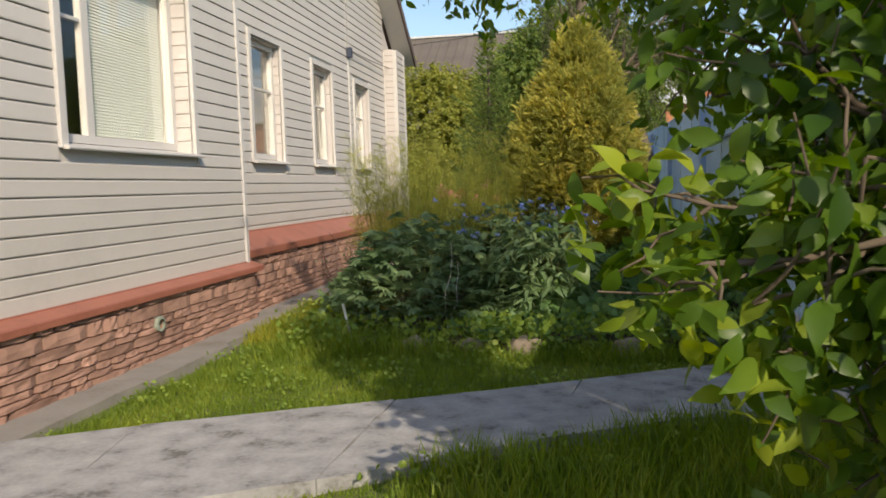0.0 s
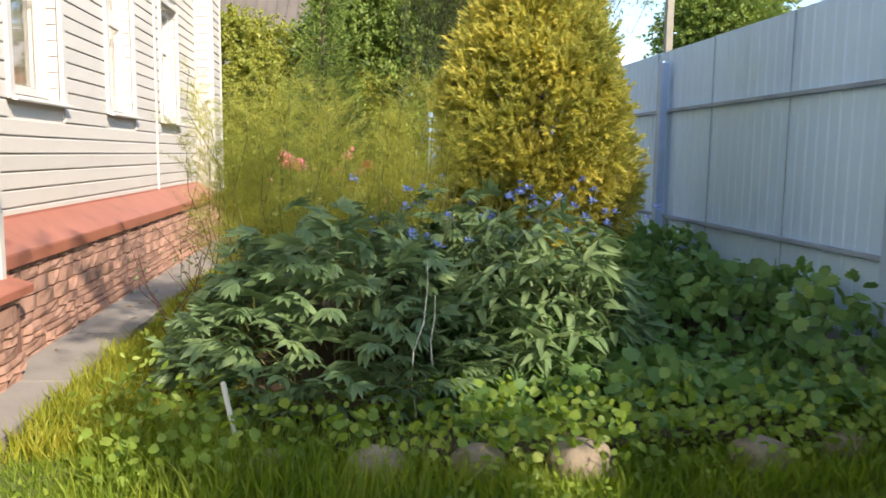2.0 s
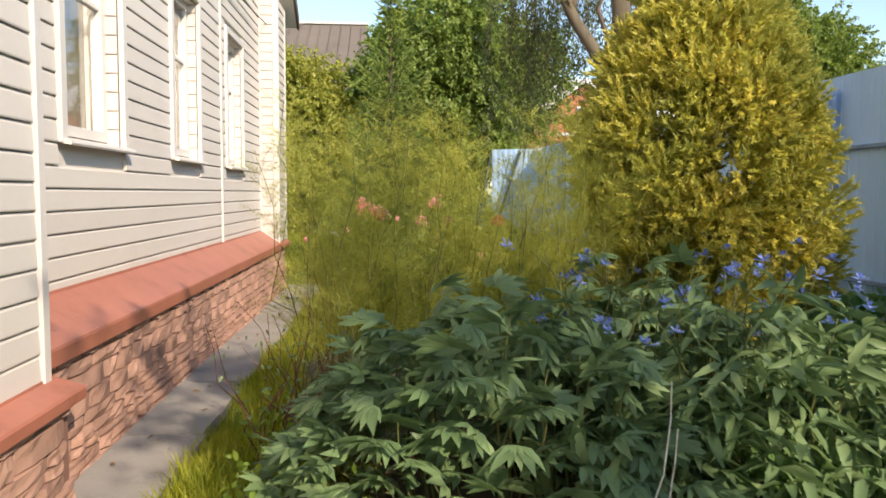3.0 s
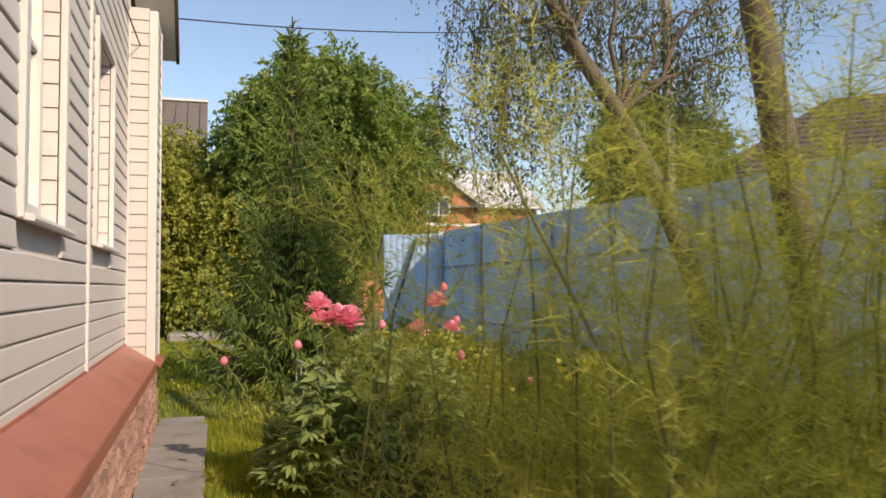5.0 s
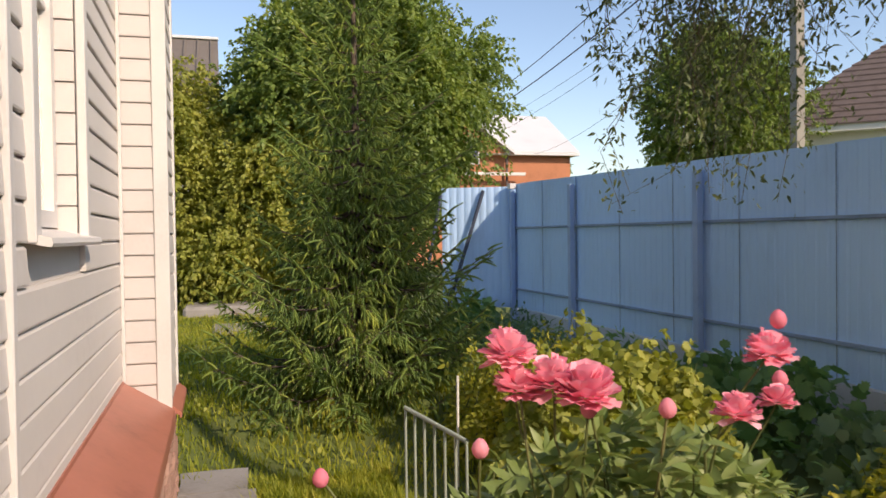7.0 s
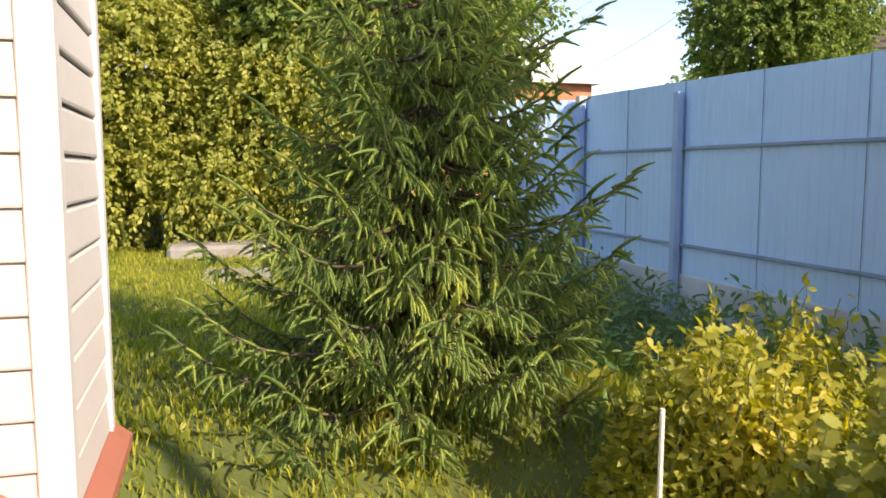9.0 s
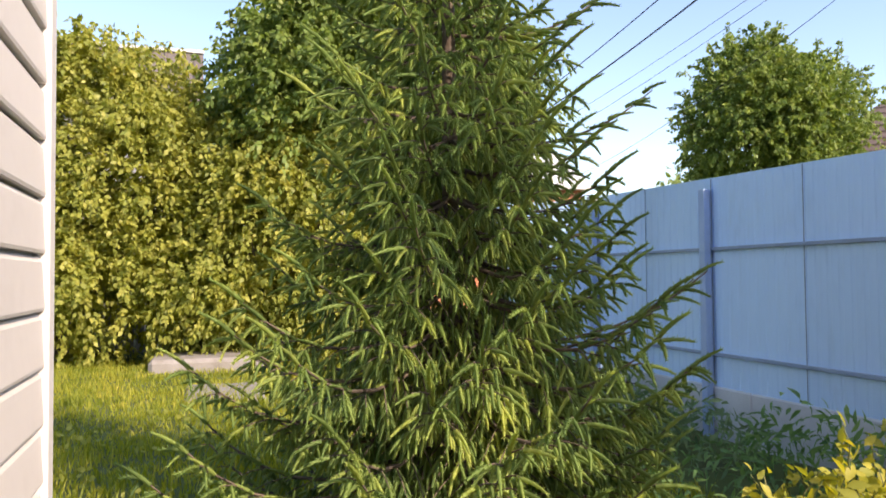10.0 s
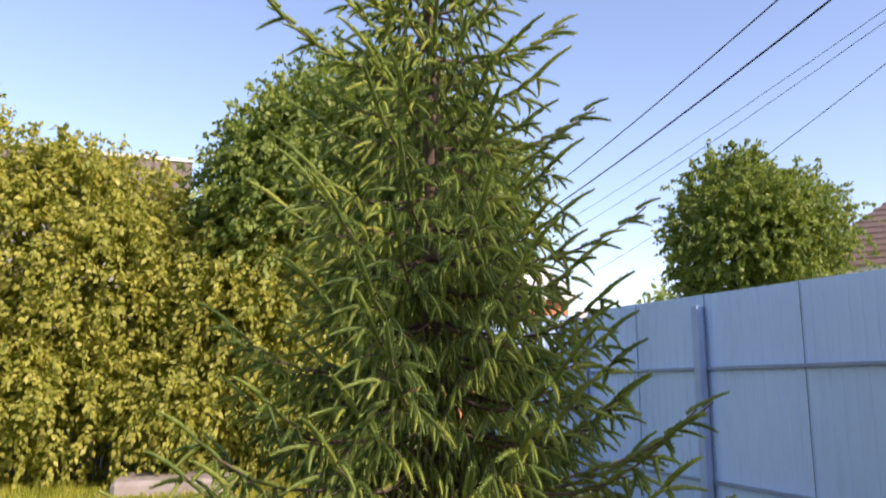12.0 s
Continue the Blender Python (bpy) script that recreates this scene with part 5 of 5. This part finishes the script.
tree("lime_hedge", (-4.6, 26.8, 0), (-4.6, 26.8, 3.6), (-4.4, 26.8, 2.5), (2.2, 1.3, 2.4), 30000, LIMELEAF, (0.06, 0.11), "high sunlit yellow-green shrub by the house", 0.07, lumps=24, template=DIAMOND, category="hedge", boughs=24, spray=0.8, arch=0.6, rise=0.6)
tree("slender_tree", (-2.75, 28.2, 0), (-2.75, 28.2, 6.6), (-2.75, 28.2, 5.0), (0.6, 0.6, 1.7), 5200, LIMELEAF, (0.05, 0.10), "slender feathery tree rising over the hedge", 0.06, lumps=12, template=DIAMOND, boughs=16, spray=0.6, arch=0.2, rise=0.8)
tree("round_tree", (15.2, 32, 0), (15.0, 32, 6), (15.0, 31.8, 5.0), (2.75, 2.4, 2.9), 100000, TREELEAF, (0.07, 0.13), "round dense green tree beyond the fence", 0.2, lumps=90, template=DIAMOND, boughs=24, spray=0.5, arch=0.4)
tree("far_tree", (22, 62, 0), (22, 62, 5), (22, 62, 4.6), (2.5, 2.5, 2.2), 2500, TREELEAF, (0.3, 0.5), "small far tree over the fence top", 0.2)
for x_, y_, r_ in ((-16, 44, 4.5), (-9, 52, 5), (6, 66, 4), (34, 60, 5), (30, 40, 3.5), (44, 44, 5)):
    tree("far_tree", (x_, y_, 0), (x_, y_, r_), (x_, y_, r_ * 0.95), (r_, r_ * 0.8, r_ * 0.9), 2600, TREELEAF, (0.35, 0.6), "green tree far behind the gardens", 0.25)

slabs = thing("concrete_block", 0.5, 24.8, 0, "old pale concrete blocks lying on the lawn edge", "concrete block")
for x0, x1, y0, y1, z1 in ((0.35, 1.15, 22.6, 23.7, 0.24), (-0.10, 1.30, 25.2, 26.3, 0.36)):
    box("block", x0, x1, y0, y1, 0.10, z1, PATHSTONE, slabs, bevel=0.05)
boards = thing("board_fence", -3, 29, 0, "grey weathered board fence behind the hedge", "fence")
for i, x_ in enumerate(np.arange(-9, 3.0, 0.16)):
    box("board", x_, x_ + 0.15, 29.0, 29.03, 0, 1.35 + 0.04 * math.sin(i * 2.1), GREYWOOD, boards, bevel=0)


# --- neighbouring houses ---
shed = thing("grey_roofed_house", -4, 38, 0, "neighbouring house with weathered grey-brown roof", "house")
box("wall", -9, 0.3, 36.4, 43, 0, 5.85, GREYWOOD, shed)
box("ridge_cap", -9.4, 0.64, 39.6, 39.8, 8.27, 8.36, WHITEROOF, shed, "pale ridge capping")
prism("roof", [(36.0, 5.75), (36.0, 5.9), (39.7, 8.25), (43.4, 5.9), (43.4, 5.75)], 'x', -9.4, 0.62, GREYROOF, shed)
for x_ in np.arange(-9.3, 0.6, 0.42):
    prism("roof_batten", [(35.98, 5.91), (35.98, 5.96), (39.7, 8.32), (39.7, 8.27)], 'x', x_, x_ + 0.04, GREYROOF, shed)

brick = thing("brick_house", 14, 49, 0, "orange brick house with a pale sheet roof", "house")
box("wall", 8.0, 17.2, 46.8, 54, 0, 5.35, BRICK, brick)
prism("roof", [(46.35, 5.25), (46.35, 5.42), (50.4, 7.75), (54.5, 5.42), (54.5, 5.25)], 'x', 7.5, 17.5, WHITEROOF, brick)
prism("gable_wall", [(9.5, 5.3), (13.6, 5.3), (13.6, 5.4), (11.55, 6.9), (9.5, 5.4)], 'y', 46.3, 48.5, BRICK, brick)
prism("gable_roof", [(9.1, 5.25), (9.1, 5.4), (11.55, 7.15), (14.0, 5.4), (14.0, 5.25), (11.55, 6.95)], 'y', 46.0, 50, WHITEROOF, brick)
box("band", 9.5, 14.6, 46.2, 46.32, 4.25, 4.4, WHITEWALL, brick)
wnd = box("window", 11.1, 12.3, 46.22, 46.32, 4.75, 5.75, TRIM, brick)
for x_ in (11.18, 11.74):
    box("pane", x_, x_ + 0.48, 46.2, 46.23, 4.85, 5.65, IRON, wnd, bevel=0)
box("downpipe", 13.75, 13.85, 46.55, 46.65, 3.5, 5.3, BROWNROOF, brick)

rh = thing("shingled_house", 22, 34, 0, "neighbouring house with brown shingle hip roof", "house")
EAVE, IN = Vector((0.707, -0.707, 0)), Vector((0.707, 0.707, 0))
C0 = Vector((17.2, 33.2, 4.75))


def hip_point(a, b, z):
    return C0 + EAVE * a + IN * b + Vector((0, 0, z))


bm = bmesh.new()
ring = [bm.verts.new(hip_point(a, b, -4.75)) for a, b in ((0.5, 0.5), (10.5, 0.5), (10.5, 8.5), (0.5, 8.5))]
ring2 = [bm.verts.new(hip_point(a, b, 0)) for a, b in ((0.5, 0.5), (10.5, 0.5), (10.5, 8.5), (0.5, 8.5))]
for i in range(4):
    bm.faces.new((ring[i], ring[(i + 1) % 4], ring2[(i + 1) % 4], ring2[i]))
part("wall", bm, WHITEWALL, rh)
bm = bmesh.new()
lo = [bm.verts.new(hip_point(a, b, -0.22)) for a, b in ((0, 0), (11, 0), (11, 9), (0, 9))]
mid = [bm.verts.new(hip_point(a, b, 0)) for a, b in ((0, 0), (11, 0), (11, 9), (0, 9))]
for i in range(4):
    bm.faces.new((lo[i], lo[(i + 1) % 4], mid[(i + 1) % 4], mid[i]))
bm.faces.new(lo[::-1])
part("fascia", bm, WHITEWALL, rh)
rows_n = 16
for k in range(rows_n):
    t0, t1 = k / rows_n, (k + 1) / rows_n
    bm = bmesh.new()
    a0, b0, z0, z1 = 4.5 * t0 - 0.06, 4.5 * t1, 3.6 * t0 + 0.03, 3.6 * t1 + 0.01
    o = [bm.verts.new(hip_point(a, b, z0)) for a, b in ((a0, a0), (11 - a0, a0), (11 - a0, 9 - a0), (a0, 9 - a0))]
    u_ = [bm.verts.new(hip_point(a, b, z0 - 0.05)) for a, b in ((a0, a0), (11 - a0, a0), (11 - a0, 9 - a0), (a0, 9 - a0))]
    n_ = [bm.verts.new(hip_point(a, b, z1)) for a, b in ((b0, b0), (11 - b0, b0), (11 - b0, 9 - b0), (b0, 9 - b0))]
    for i in range(4):
        bm.faces.new((o[i], o[(i + 1) % 4], n_[(i + 1) % 4], n_[i]))
        bm.faces.new((u_[i], u_[(i + 1) % 4], o[(i + 1) % 4], o[i]))
    part("roof_course", bm, BROWNROOF, rh)

pole = thing("utility_pole", 8.5, 21.25, 0, "square concrete utility pole carrying overhead wires", "utility pole")
prism("shaft", [(8.50, 21.18), (8.64, 21.18), (8.64, 21.32), (8.50, 21.32)], 'z', -0.2, 7.9, POLEC, pole)
for zz in (6.86, 6.26):
    v, f = tube([(np.array([(8.51, 21.2, zz - 0.10), (8.10, 21.2, zz - 0.10), (8.06, 21.2, zz - 0.02)]), np.full(3, 0.014))], 6)
    soup("bracket", v, f, IRON, pole)
    v, f = tube([(np.array([(8.06, 21.2, zz - 0.05), (8.06, 21.2, zz), (8.06, 21.2, zz + 0.03), (8.06, 21.2, zz + 0.08)]), np.array((0.03, 0.05, 0.035, 0.045)))], 8)
    soup("insulator", v, f, IRON, pole)
for zz in (6.55, 5.9):
    box("band", 8.49, 8.65, 21.17, 21.33, zz, zz + 0.05, IRON, pole)
pole_b = thing("utility_pole", 11.7, 50, 0, "far utility pole with overhead wires", "utility pole")
prism("shaft", [(11.6, 49.9), (11.8, 49.9), (11.8, 50.1), (11.6, 50.1)], 'z', -0.2, 7.4, POLEC, pole_b)
for x_, z0, xb, zb, r_, sag in ((8.06, 6.94, 11.5, 7.1, 0.013, 0.55), (8.06, 6.34, 11.6, 6.6, 0.017, 0.5), (8.45, 6.0, 11.8, 6.2, 0.005, 0.5), (8.5, 5.9, 11.7, 5.7, 0.005, 0.6), (8.55, 5.5, 16.0, 5.6, 0.006, 0.7)):
    w = thing("overhead_wire", x_, 21.2, z0, "black overhead wire between the utility poles", "wire", "overhead wires")
    v, f = tube([(bend((x_, 21.2, z0), (xb, 50, zb), sag, 0, 16), np.full(16, r_)), (bend((x_, 21.2, z0), (x_ + 1.5, -6, z0 - 0.1), 0.4, 0, 14), np.full(14, r_))], 5)
    soup("strand", v, f, CABLE, w)

service = thing("overhead_wire", 0.3, 16.9, 3.9, "thin service wire from the house to the utility pole", "wire")
v, f = tube([(bend((0.34, 16.7, 3.75), (8.52, 21.25, 6.2), 0.25, 0, 14), np.full(14, 0.007))], 5)
soup("strand", v, f, CABLE, service)

# low weeds in the lawn, and dry leaves on the walkway
weeds = thing("lawn_weeds", 2, 7, 0, "small round weed leaves in the lawn", "weeds", kind="stuff")
q = on_ground(5200, 0.7, 4.6, 5.5, 8.4)
q = q[off_path(q[:, 0], q[:, 1]) & (np.sin(q[:, 0] * 5 + 1) * np.sin(q[:, 1] * 6 + q[:, 0] * 2) > 0.1)]
q[:, 2] = rng.uniform(0.02, 0.075, len(q))
foliage("leaves", q, WEEDLEAF, weeds, (0.018, 0.036), ROUND, -0.1)
q = on_ground(2400, -3.0, 1.3, 16.6, 22.0)
q = q[(np.sin(q[:, 0] * 4) * np.sin(q[:, 1] * 5 + q[:, 0]) > 0.15) & ~((q[:, 0] < 0.7) & (q[:, 1] < 16.8))]
q[:, 2] = ground_height(q[:, 0], q[:, 1]) + rng.uniform(0.02, 0.08, len(q))
foliage("leaves", q, LIMELEAF, weeds, (0.03, 0.06), ROUND, -0.1)
DRY = leafy("dry_leaf", (0.16, 0.08, 0.03), (0.24, 0.13, 0.05), (0.32, 0.2, 0.09), 0.8, 0.1)
for i in range(12):
    x_, y_ = rng.uniform(0.26, 0.58), rng.uniform(9.7, 14.5)
    v, f = strew(LEAF, np.array([(x_, y_, 0.042)]), frames(rand_dirs(1) * (1, 1, 0.1), np.array([[0, 0, 1.0]]) + rng.normal(size=(1, 3)) * 0.3), np.array([rng.uniform(0.035, 0.06)]))
    tagged(soup("dry_leaf", v, f, DRY), "curled brown dry leaf on the walkway", "leaf", "dry leaves on the walkway")

# ---- plinth stones, last ----
plinth("plinth_front", 0.335, -6.0, FRONT_END, 0.50, "terracotta split-stone plinth under the nearer wall", 4.6)
plinth("plinth_back", 0.205, FRONT_END, HOUSE_END, 0.62, "terracotta split-stone plinth under the siding", FRONT_END)
